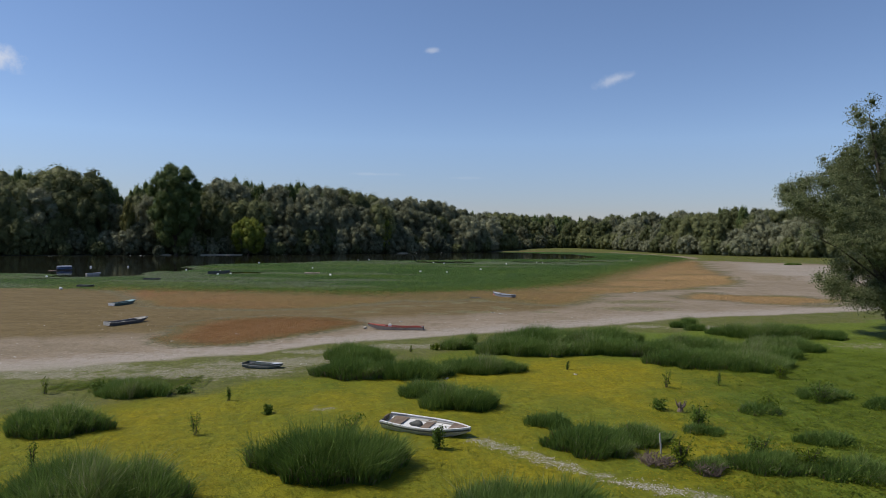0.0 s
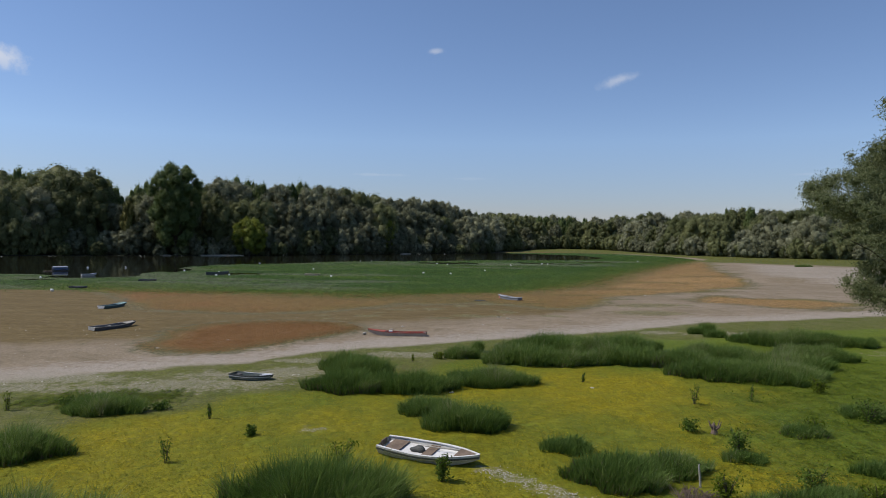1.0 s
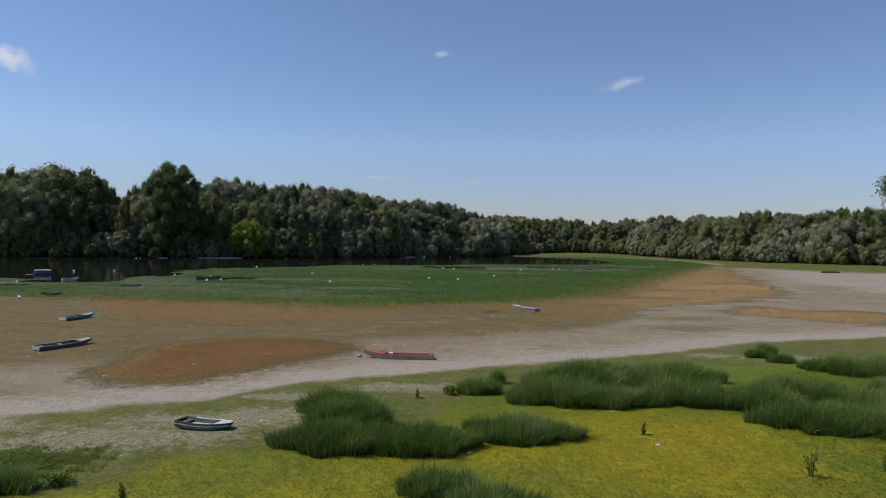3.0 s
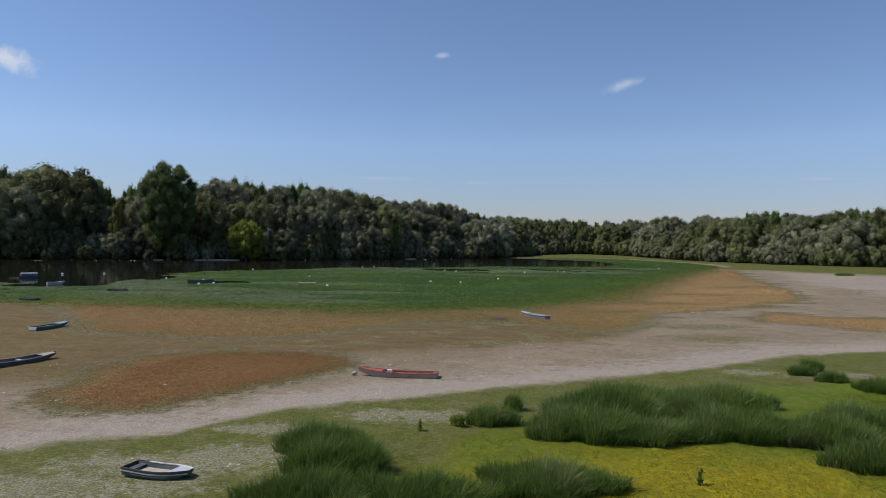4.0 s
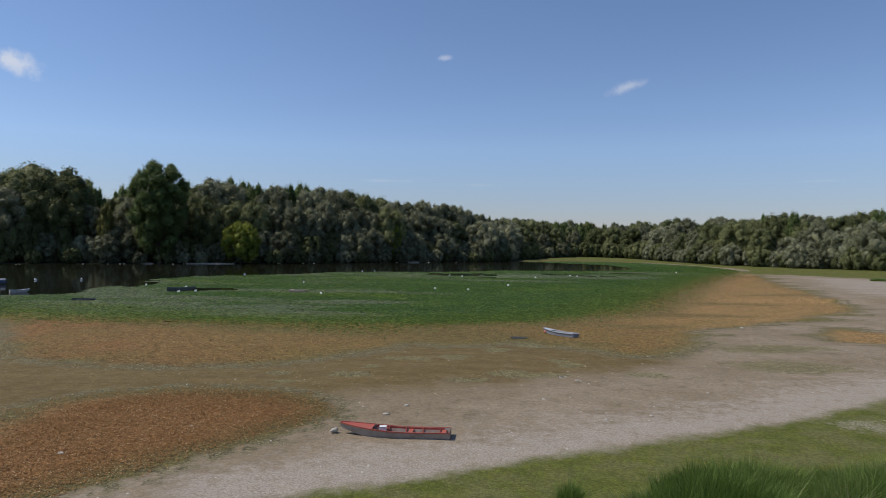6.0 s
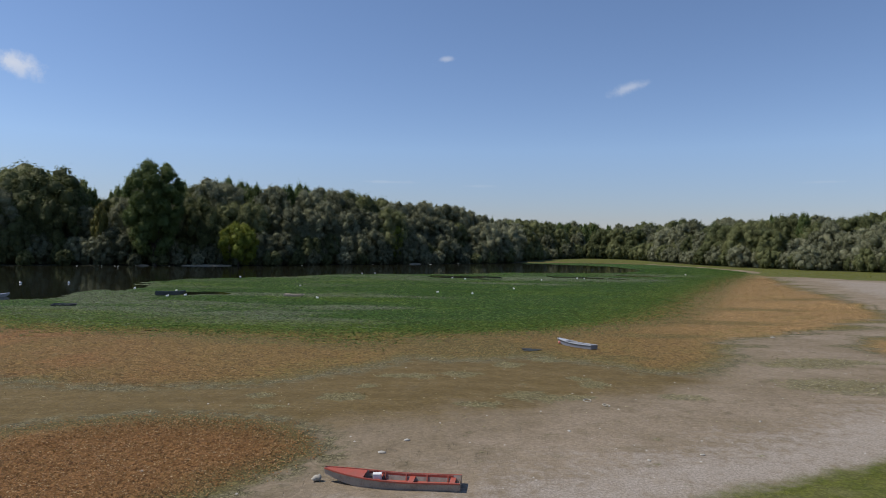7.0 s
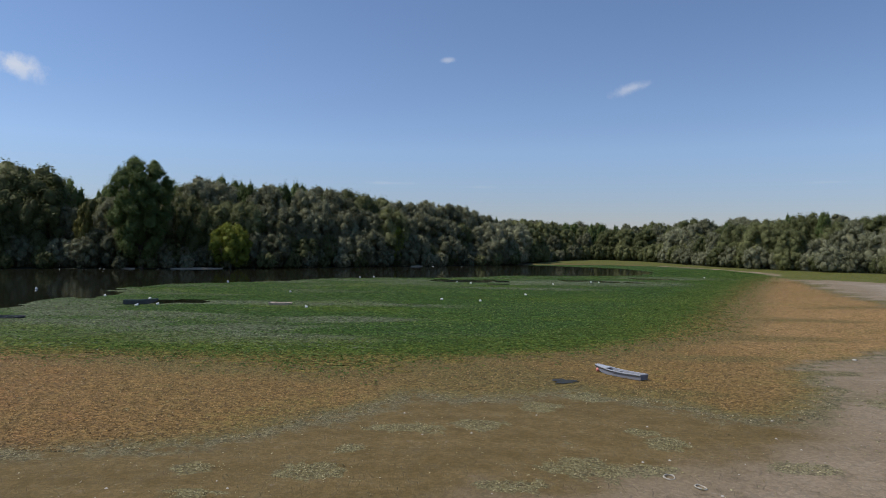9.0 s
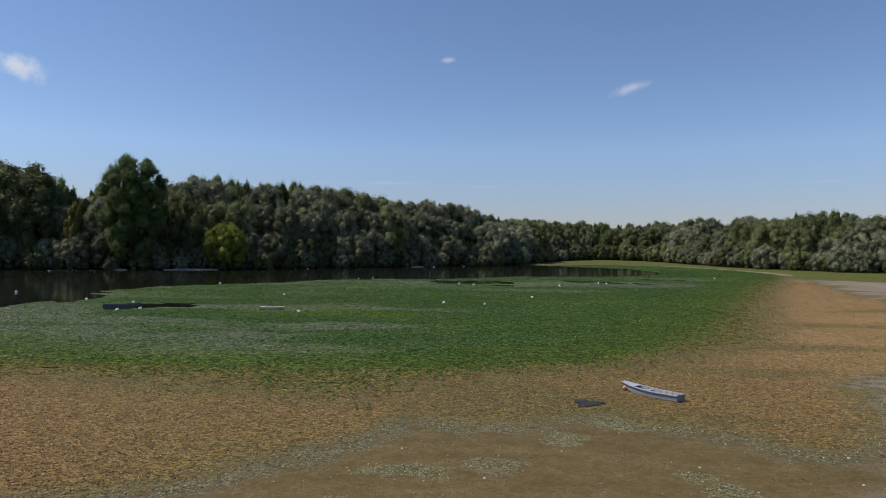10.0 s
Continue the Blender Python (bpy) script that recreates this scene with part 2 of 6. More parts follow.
    thin = m.flecks(m.mix(m.step(m.noise(0.5, 5, 0.65), 0.4, 0.65), thin, (0.122, 0.122, 0.040)), 8.0, 0.75, 1.25, 0.8)
    c = m.mix(m.step(d_grass, -0.7, 1.0), c, thin)
    patchy = m.noise(1.7, 5, 0.7)
    bare = m.math("MULTIPLY", m.step(m.math("ADD", at("bare"), m.math("ADD", m.math("MULTIPLY", m.math("SUBTRACT", patchy, 0.5), 3.4), m.math("MULTIPLY", m.math("SUBTRACT", broad, 0.5), 1.6))), 0.45, 1.25), m.step(fine, 0.32, 0.62))
    c = m.mix(m.math("MULTIPLY", bare, 0.85), c, m.mix(m.step(fine, 0.3, 0.7), (0.19, 0.168, 0.118), (0.35, 0.312, 0.255)))
    turf = m.mix(m.step(mid, 0.3, 0.7), (0.118, 0.142, 0.011), (0.152, 0.164, 0.012))
    bloom = m.mix(m.step(fine, 0.35, 0.65), (0.202, 0.178, 0.007), (0.288, 0.232, 0.006))
    turf = m.mix(m.math("MULTIPLY", m.step(m.math("SUBTRACT", m.noise(0.2, 4), at("yellow")), -0.05, 0.5), 0.85), turf, (0.090, 0.130, 0.011))
    turf = m.mix(m.step(m.math("ADD", at("yellow"), m.math("MULTIPLY", m.math("SUBTRACT", broad, 0.5), 1.6)), 0.2, 0.8), turf, bloom)
    turf = m.mix(m.math("MULTIPLY", m.step(m.noise(1.3, 5, 0.65), 0.45, 0.72), 0.55), turf, (0.125, 0.150, 0.012))
    turf = m.flecks(turf, 5.0, 0.82, 1.16, 0.96, m.place(False, (1, 0.7, 1)))
    c = m.mix(m.math("MULTIPLY", m.step(at("meadow"), 0.15, 0.85), m.math("SUBTRACT", 1.0, bare)), c, turf)
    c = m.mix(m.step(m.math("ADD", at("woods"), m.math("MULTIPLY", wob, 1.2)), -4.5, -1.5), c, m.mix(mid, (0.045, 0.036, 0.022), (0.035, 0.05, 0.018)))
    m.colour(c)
    m.bump(m.math("ADD", m.math("MULTIPLY", fine, 0.7), m.math("SUBTRACT", m.math("MULTIPLY", mid, 0.8), m.math("MULTIPLY", cracks, 0.5))), 0.6, 0.12)
    return m.mat


def water_material():
    m = Nodes("dark_lake_water", 0.06, 0.5)
    m.b.inputs["IOR"].default_value = 1.33
    m.colour(m.mix(m.noise(0.05, 3), (0.010, 0.011, 0.008), (0.018, 0.018, 0.011)))
    m.bump(m.math("ADD", m.noise(0.8, 4, 0.6, m.place(False, (0.5, 1.6, 1))), m.math("MULTIPLY", m.noise(4.0, 3), 0.3)), 0.03, 0.10)
    return m.mat


def lily_mat_material():
    m = Nodes("floating_leaf_mat", 0.85, 0.03)
    cell = m.voronoi(3.2, "F1", None, "Color")
    sep = m.n.new("ShaderNodeSeparateColor")
    m.l.new(cell, sep.inputs[0])
    edge = m.step(m.voronoi(3.2, "DISTANCE_TO_EDGE"), 0.0, 0.12)
    streak = m.noise(0.10, 5, 0.6, m.place(False, (0.35, 1.0, 1.0)))
    green = m.mix(sep.outputs[0], (0.042, 0.092, 0.022), (0.080, 0.136, 0.038))
    # grey-green streaks paint the sky's sheen on flat leaves
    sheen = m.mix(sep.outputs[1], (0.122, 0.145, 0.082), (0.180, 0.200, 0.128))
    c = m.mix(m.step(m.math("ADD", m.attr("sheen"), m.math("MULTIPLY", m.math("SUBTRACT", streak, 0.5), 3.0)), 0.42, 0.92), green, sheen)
    c = m.mix(m.math("MULTIPLY", m.step(m.noise(0.045, 4, 0.6, m.place(False, (0.5, 1.0, 1.0))), 0.52, 0.70), 0.55), c, m.mix(sep.outputs[2], (0.125, 0.180, 0.016), (0.170, 0.222, 0.022)))
    c = m.mix(m.math("SUBTRACT", 1.0, edge), c, (0.028, 0.050, 0.016))
    c = m.mix(m.math("MULTIPLY", m.step(m.math("ADD", m.attr("brown"), m.math("MULTIPLY", m.math("SUBTRACT", m.noise(0.13, 5), 0.5), 22.0)), -16.0, -2.0), 0.8), c, m.mix(sep.outputs[1], (0.068, 0.105, 0.016), (0.108, 0.130, 0.022)))
    c = m.mix(m.step(m.math("ADD", m.attr("brown"), m.math("MULTIPLY", m.math("SUBTRACT", m.noise(0.3, 5), 0.5), 9.0)), -3.5, 3.5), c, (0.165, 0.130, 0.042))
    m.colour(c)
    c = m.flecks(c, 3.4, 0.40, 1.75, 0.45)
    m.colour(c)
    m.bump(m.math("ADD", m.noise(6.0, 5), edge), 0.5, 0.06)
    return m.mat


M_GROUND, M_WATER, M_MAT = ground_material(), water_material(), lily_mat_material()
M_LILY = leafage("lily_leaves", [(0.0, (0.036, 0.082, 0.018)), (0.5, (0.074, 0.138, 0.033)), (0.8, (0.122, 0.188, 0.046)), (1.0, (0.22, 0.27, 0.09))], 0.4, 0.7, 0, 0.9, 0.05, spec=0.08)
# leaf colour made pale to stand for reflected sky
M_SHEEN = leafage("sheen_painted_leaves", [(0.0, (0.075, 0.10, 0.05)), (0.6, (0.125, 0.15, 0.088)), (1.0, (0.195, 0.21, 0.145))], 0.2, 0.7, 0, 0.4, 0.1)
M_LITTER = leafage("bleached_plant_litter", [(0.0, (0.16, 0.138, 0.060)), (0.5, (0.285, 0.250, 0.130)), (1.0, (0.48, 0.43, 0.28))], 0.2, 0.9, spec=0.03)
M_DRY = leafage("dried_plant_leaves", [(0.0, (0.112, 0.072, 0.030)), (0.35, (0.205, 0.134, 0.053)), (0.65, (0.285, 0.186, 0.080)), (1.0, (0.46, 0.32, 0.16))], 0.3, 0.8, 0, 0.5, 0.12)
M_RED = leafage("reddish_dried_leaves", [(0.0, (0.145, 0.098, 0.036)), (0.45, (0.265, 0.138, 0.054)), (0.8, (0.34, 0.188, 0.082)), (1.0, (0.46, 0.34, 0.19))], 0.3, 0.8, 0, 0.4, 0.2)
M_TURF = leafage("meadow_leaves", [(0.0, (0.086, 0.108, 0.008)), (0.45, (0.156, 0.160, 0.010)), (0.8, (0.218, 0.192, 0.011)), (1.0, (0.29, 0.232, 0.013))], 0.5, 0.6, 0, 0.5, 0.2)
M_BLOOM = leafage("yellow_flowers", [(0.0, (0.265, 0.215, 0.006)), (1.0, (0.385, 0.318, 0.009))], 0.3, 0.7)
M_HERB = leafage("fresh_green_herbs", [(0.0, (0.068, 0.108, 0.010)), (0.6, (0.128, 0.172, 0.016)), (1.0, (0.185, 0.225, 0.026))], 0.45, 0.55, 0, 0.5, 0.25)
M_REED = leafage("reed_blades", [(0.0, (0.064, 0.116, 0.022)), (0.5, (0.126, 0.196, 0.042)), (0.85, (0.192, 0.252, 0.070)), (1.0, (0.29, 0.29, 0.15))], 0.4, 0.5, 0.25)
M_REED_DRY = leafage("dry_reed_blades", [(0.0, (0.10, 0.085, 0.05)), (1.0, (0.22, 0.19, 0.12))], 0.2, 0.7)
M_SHRUB = leafage("shrub_leaves", [(0.0, (0.050, 0.090, 0.012)), (0.6, (0.095, 0.150, 0.02)), (1.0, (0.15, 0.20, 0.04))], 0.3, 0.55, 0.2)
M_TREE_DARK = leafage("dark_tree_leaves", [(0.0, (0.072, 0.086, 0.034)), (0.5, (0.160, 0.176, 0.074)), (1.0, (0.270, 0.280, 0.128))], 0.42, 0.5, 0.55, crown=True)
M_TREE_GREY = leafage("grey_willow_leaves", [(0.0, (0.098, 0.106, 0.058)), (0.5, (0.222, 0.230, 0.138)), (1.0, (0.365, 0.370, 0.240))], 0.42, 0.5, 0.5, crown=True)
M_TREE_POPLAR = leafage("poplar_leaves", [(0.0, (0.064, 0.094, 0.030)), (0.5, (0.128, 0.172, 0.058)), (1.0, (0.215, 0.262, 0.100))], 0.42, 0.5, 0.4, crown=True)
M_TREE_YELLOW = leafage("yellow_green_leaves", [(0.0, (0.10, 0.13, 0.022)), (0.5, (0.20, 0.23, 0.034)), (1.0, (0.30, 0.32, 0.05))], 0.3, 0.5, 0.1, crown=True)
M_TREE_RUST = leafage("turning_ochre_leaves", [(0.0, (0.10, 0.10, 0.03)), (0.5, (0.175, 0.165, 0.048)), (1.0, (0.25, 0.225, 0.07))], 0.25, 0.5, 0.1, crown=True)
M_NEAR_WILLOW = leafage("near_willow_leaves", [(0.0, (0.088, 0.108, 0.044)), (0.5, (0.182, 0.206, 0.092)), (1.0, (0.290, 0.308, 0.160))], 0.42, 0.5)
M_BARK = boards("bark", (0.13, 0.105, 0.08), (0.05, 0.04, 0.03), 0.9)
M_WHITE = painted("white_gelcoat", (0.72, 0.71, 0.69), (0.30, 0.27, 0.22), 0.40, 0.4)
M_GREYHULL = painted("greyed_hull_side", (0.44, 0.43, 0.40), (0.20, 0.18, 0.15), 0.6, 0.55)
M_TRIM = painted("dark_rubbing_strake", (0.05, 0.055, 0.05), (0.12, 0.11, 0.09), 0.5, 0.6)
M_RED_PAINT = painted("faded_red_paint", (0.40, 0.085, 0.055), (0.22, 0.13, 0.10), 0.5, 0.6)
M_BLUE_PAINT = painted("pale_blue_grey_paint", (0.25, 0.265, 0.305), (0.22, 0.20, 0.19), 0.5, 0.55)
M_PALE_BLUE = painted("bluish_white_paint", (0.44, 0.47, 0.53), (0.33, 0.31, 0.29), 0.45, 0.5)
M_TEAL = painted("dark_teal_paint", (0.055, 0.105, 0.105), (0.15, 0.14, 0.11), 0.5, 0.5)
M_TEAL_LIGHT = painted("faded_turquoise_paint", (0.23, 0.37, 0.38), (0.30, 0.27, 0.22), 0.5, 0.6)
M_TAR = painted("tarred_dark_planks", (0.075, 0.075, 0.085), (0.18, 0.17, 0.155), 0.5, 0.6)
M_GREEN_HULL = painted("dark_green_hull", (0.060, 0.085, 0.080), (0.17, 0.17, 0.15), 0.5, 0.45)
M_TARP = painted("blue_tarpaulin", (0.055, 0.085, 0.16), (0.16, 0.18, 0.23), 0.35, 0.5)
M_PINK = painted("washed_out_pink_paint", (0.60, 0.46, 0.38), (0.32, 0.25, 0.20), 0.5, 0.6)
M_BUOY = painted("white_plastic", (0.80, 0.79, 0.77), (0.4, 0.38, 0.33), 0.25, 0.35)
M_RED_BUOY = painted("red_plastic", (0.58, 0.20, 0.16), (0.3, 0.1, 0.08), 0.3, 0.4)
M_WOOD = boards("grey_weathered_wood", (0.50, 0.47, 0.42), (0.26, 0.235, 0.205))
M_WOOD_BROWN = boards("brown_bench_wood", (0.27, 0.20, 0.145), (0.13, 0.095, 0.07))
M_STONE = painted("pale_stone", (0.42, 0.395, 0.35), (0.28, 0.25, 0.20), 0.5, 0.9, 5)
M_BRUSH = boards("dead_brushwood", (0.24, 0.18, 0.145), (0.10, 0.072, 0.06), 0.9)
M_ROPE = painted("pale_rope", (0.44, 0.41, 0.35), (0.3, 0.27, 0.2), 0.4, 0.8)


# ---- plan of the shore ----
def smooth(points, closed=True, cuts=5):
    """A Catmull-Rom line through plan points."""
    p = np.array(points, float)
    n, out = len(p), []
    for k in range(n if closed else n - 1):
        a, b, c, d = (p[(k + o) % n] if closed else p[min(max(k + o, 0), n - 1)] for o in (-1, 0, 1, 2))
        for t in np.arange(cuts) / cuts:
            out.append(0.5 * (2 * b + (c - a) * t + (2 * a - 5 * b + 4 * c - d) * t * t + (3 * b - a - 3 * c + d) * t ** 3))
    if not closed:
        out.append(p[-1])
    return np.array(out)


def inside(poly, x, y):
    """Signed distance to a closed line: positive within."""
    best, odd = np.full(x.shape, 1e9), np.zeros(x.shape, bool)
    for a, b in zip(poly, np.roll(poly, -1, 0)):
        d = b - a
        t = np.clip(((x - a[0]) * d[0] + (y - a[1]) * d[1]) / max(d @ d, 1e-9), 0, 1)
        best = np.minimum(best, (x - a[0] - t * d[0]) ** 2 + (y - a[1] - t * d[1]) ** 2)
        if d[1]:
            odd ^= ((a[1] > y) != (b[1] > y)) & (x < d[0] * (y - a[1]) / d[1] + a[0])
    return np.where(odd, 1, -1) * np.sqrt(best)


PLAN_X, PLAN_Y, PLAN_STEP, PLAN = np.arange(-130, 130.1, 0.7), np.arange(12, 400.1, 0.7), 0.7, {}


def signed(key, poly, x, y):
    """inside() by way of a grid that is worked out once for each line; beyond the grid, directly."""
    if key not in PLAN:
        a, b = np.meshgrid(PLAN_X, PLAN_Y)
        PLAN[key] = inside(poly, a, b)
    table = PLAN[key]
    u, v = (x - PLAN_X[0]) / PLAN_STEP, (y - PLAN_Y[0]) / PLAN_STEP
    ok = (u >= 0) & (v >= 0) & (u < len(PLAN_X) - 1.01) & (v < len(PLAN_Y) - 1.01)
    out = np.empty(x.shape)
    if (~ok).any():
        out[~ok] = inside(poly, x[~ok], y[~ok])
    u, v = u[ok], v[ok]
    i, j = u.astype(int), v.astype(int)
    u, v = u - i, v - j
    out[ok] = (table[j, i] * (1 - u) + table[j, i + 1] * u) * (1 - v) + (table[j + 1, i] * (1 - u) + table[j + 1, i + 1] * u) * v
    return out


def rise(v, lo, hi):
    t = np.clip((v - lo) / (hi - lo), 0, 1)
    return t * t * (3 - 2 * t)


BANK_LEFT = smooth([(-420, 170), (-260, 218), (-175, 249), (-140, 267), (-94, 285), (-57, 309), (-26, 335), (16, 367)], False)
BANK_RIGHT = smooth([(16, 367), (34, 405), (66, 446), (96, 436), (110, 392), (121, 350), (139, 310), (158, 282), (190, 262), (300, 250), (480, 260)], False)
WOODS = np.vstack([BANK_LEFT[:-1], BANK_RIGHT, [(900, 300), (900, 900), (-900, 900), (-900, 100)]])
LAKE = np.vstack([smooth([(-420, 96), (-200, 104), (-120, 109), (-80, 108.5), (-60, 108), (-46, 106.5), (-28, 106.5), (-13, 103), (-8, 107), (0, 111),
                          (8, 114.5), (16, 121.5), (25, 130), (36, 153), (50, 183), (76, 235), (98, 275), (108, 305), (104, 345), (90, 378), (66, 388), (40, 384)], False),
                  BANK_LEFT[::-1]])
OPEN_WATER = np.vstack([smooth([(-420, 128), (-200, 136), (-120, 141), (-106, 147), (-93, 146.5), (-84, 142.5), (-76, 140.5), (-71.5, 147), (-75, 157), (-68, 164.5), (-76, 181), (-74, 196), (-63, 208),
                                (-53, 216), (-40, 234), (-9, 246), (11, 262), (48, 272), (64, 300), (62, 335), (38, 358)], False), BANK_LEFT[::-1]])
BROWN = smooth([(-66, 116), (-61, 110), (-50, 99), (-41, 86), (-34, 82.6), (-26, 81.6), (-19.5, 82.9), (-15.3, 84.9), (-12.8, 88), (-10, 90.6), (-7.2, 94.8), (-4.4, 94.2), (-0.5, 95),
                (3, 96.6), (6.3, 94.8), (9.5, 93.6), (11.6, 91.2), (15, 90.8), (18.3, 93.6), (21.5, 98.6), (25, 106.5), (35, 114), (49, 126), (62, 141), (73, 186), (88, 232), (102, 273),
                (98, 290), (70, 237), (45, 185), (30, 153), (18, 131), (8, 118), (-10, 112), (-40, 112)])
STRIP = smooth([(35, 103), (42, 113.5), (48, 110), (56, 108), (60, 102), (54, 95.5), (48, 93.5), (40, 97)])
RED = smooth([(-27, 58), (-24, 55), (-19, 54.4), (-15.8, 58), (-12.5, 63), (-9, 68.4), (-10, 72), (-13.5, 74.6), (-20, 75), (-26, 72.3), (-28, 67), (-27.2, 62)])
SHORE = np.array([(-420, 2), (-60, 33), (-32, 42.5), (-26, 45.2), (-21, 48.3), (-18, 49.9), (-15, 51.2), (-12.2, 54.6), (-7.4, 58), (-1.3, 60.6), (4.1, 63.7), (9, 66),
                  (14.7, 68.8), (21, 72.8), (28.5, 77.4), (38.5, 80.2), (48.4, 84.5), (70, 92), (120, 112), (250, 150), (480, 200)], float)
SAND = smooth([(68, 158), (74, 140), (92, 134), (140, 138), (190, 160), (170, 190), (128, 204), (112, 225), (105, 245), (97, 249), (90, 224), (75, 187)])
GAPS = [(0, 227, 22, 9), (26, 234, 20, 8), (38, 231, 9, 4), (3, 215, 8, 4), (52, 250, 12, 5), (-51.5, 156.5, 7.5, 5.5), (-95, 154, 10, 6), (-80, 141, 8, 5), (-78, 163, 6, 2.5), (-84, 131, 5, 1.0), (18, 217, 5, 0.9)]
DEBRIS = [(-15.5, 80.3, 1.1, 0.7), (-14.5, 77.3, 1.2, 0.6), (-9.2, 83.4, 0.8, 0.6), (-10.3, 80.2, 1.4, 1.2), (-6.8, 87.2, 2.4, 0.8), (-2.8, 88.1, 1.4, 1.1), (0.9, 92.6, 1.3, 1.4), (5.9, 87.3, 0.9, 0.8), (6.6, 85.4, 1.1, 1.2), (1.7, 81.3, 2.1, 1.3), (4.8, 81.4, 1.1, 0.7), (-1.8, 78.9, 1.4, 0.7), (11.7, 82.1, 1.6, 0.8), (4.2, 95.5, 1.2, 1.6), (26, 95, 4.0, 1.6), (24.5, 86.5, 4.5, 2.6), (29, 97, 4.5, 1.5)]
BARE = [(-19.5, 42.0, 6.0, 1.8), (-13.0, 44.0, 3.5, 2.0), (-11.0, 47.5, 4.0, 2.2), (-27, 42.5, 5, 1.6), (-4, 54.8, 4.0, 1.8), (-16, 43.5, 7.0, 2.6), (-13.5, 46.5, 6, 2.0), (-26, 45.0, 7, 2.2), (-10, 52, 4, 1.2), (20, 68.8, 3.0, 1.4), (26, 68, 4, 1.6), (-6.4, 34.5, 0.9, 0.6)]
TRACK = [(1.4, 29.7), (2.9, 28.4), (4.6, 26.8), (6.1, 25.4), (7.6, 24.5), (9.0, 23.8), (12, 22.2)]


def blobs(spots, x, y):
    best = np.zeros(x.shape)
    for cx, cy, rx, ry in spots:
        best = np.maximum(best, 1.4 - np.hypot((x - cx) / rx, (y - cy) / ry))
    return np.clip(best, 0, 1)


def wobble(x, y, size, seed=0.0):
    """Cheap smooth unevenness, -1 to 1."""
    k = 2 * math.pi / size
    return (np.sin(k * (x + 0.6 * y) + seed) + np.sin(k * (0.7 * x - 1.1 * y) * 1.7 + 2 * seed) + np.sin(k * (1.3 * x + 0.2 * y) * 2.6 + 3 * seed) + np.sin(k * (0.3 * x + 1.9 * y) * 2.1 + seed * 5)) / 4


def fields(x, y):
    """The zones of the shore at plan points."""
    f = {}
    f["lake"] = signed("lake", LAKE, x, y)
    f["open"] = signed("open", OPEN_WATER, x, y)
    f["brown"] = np.maximum(signed("brown", BROWN, x, y), signed("strip", STRIP, x, y))
    f["red"] = signed("red", RED, x, y)
    near = np.interp(x, SHORE[:, 0], SHORE[:, 1]) - y
    far = np.where((f["lake"] < 0) & (y > 200) & (near < 0), np.minimum(np.minimum(-f["lake"] - 3 + 3 * wobble(x, y, 60), y - np.interp(x, [88, 104, 112, 122, 140], [275, 252, 230, 212, 202]) + 4 * wobble(x, y, 50, 1.0)), 60), -50)
    sand = signed("sand", SAND, x, y)
    far = np.where(sand > 0, -sand, far)
    f["grass"] = np.clip(np.maximum(near, far), -40, 60)
    f["near"] = near
    f["meadow"] = rise(near - 2.5 * wobble(x, y, 22, 1.0), 6.5 + 5.0 * rise(-x, -5, 12), 12 + 6.0 * rise(-x, -5, 12))
    path = np.full(x.shape, 99.0)
    for a, b in zip(TRACK[:-1], TRACK[1:]):
        a, b = np.array(a), np.array(b)
        t = np.clip(((x - a[0]) * (b - a)[0] + (y - a[1]) * (b - a)[1]) / ((b - a) @ (b - a)), 0, 1)
        path = np.minimum(path, np.hypot(x - a[0] - t * (b - a)[0], y - a[1] - t * (b - a)[1]))
    f["path"] = path
    shade = np.exp(-(((x - 37) / 6.0) ** 2 + ((y - 57) / 3.4) ** 2))
    f["bare"] = np.maximum(np.maximum(blobs(BARE, x, y) * 1.25, rise(path, 0.75, 0.1) * 1.5), shade)
    f["yellow"] = rise(15.0 - x + 0.12 * (y - 30) + 5 * wobble(x, y, 16, 2.0), -7, 8) * 0.45 + 0.42 * np.exp(-(((x - 11) / 8) ** 2 + ((y - 45) / 5) ** 2)) - 0.26 * rise(x, 16, 30) - 0.3 * rise(y, 44, 52)
    f["wet"] = rise(-near, 9, 24) * (1 - rise(x - 0.25 * (y - 90), 10, 26))
    f["pale"] = np.maximum(0.55 * np.exp(-((near + 1.5) / 7.0) ** 2) + 0.50 * np.exp(-((near + 1.5) / 3.5) ** 2) + 0.08 * rise(x, 6, 25) * rise(-near, 0, 6), np.where(sand > 0, 0.85 * rise(sand, 0, 12), 0))
    f["debris"] = blobs(DEBRIS, x, y)
    # where the carpet takes its painted sky sheen
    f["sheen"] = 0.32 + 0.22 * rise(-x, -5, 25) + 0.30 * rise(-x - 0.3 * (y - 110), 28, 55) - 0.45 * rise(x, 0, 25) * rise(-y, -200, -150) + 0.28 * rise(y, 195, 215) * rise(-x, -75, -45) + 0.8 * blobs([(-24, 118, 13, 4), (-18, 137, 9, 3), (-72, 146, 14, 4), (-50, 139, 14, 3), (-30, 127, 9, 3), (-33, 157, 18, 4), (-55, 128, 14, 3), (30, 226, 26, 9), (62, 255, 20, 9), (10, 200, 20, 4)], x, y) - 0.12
    f["tan"] = rise(x + 0.15 * (y - 100), 10, 40)
    f["rust"] = rise(-x + 0.8 * (95 - y), 22, 40)
    f["olive"] = np.maximum(0.9 * rise(f["lake"], -9, -1), blobs([(37, 144, 15, 3.2), (28, 125, 13, 2.8), (18, 111.5, 7, 2.0), (-2.5, 102, 9.5, 6.0), (1.5, 99, 7.5, 3.6), (60, 160, 12, 3), (10, 97, 5, 1.6)], x, y))
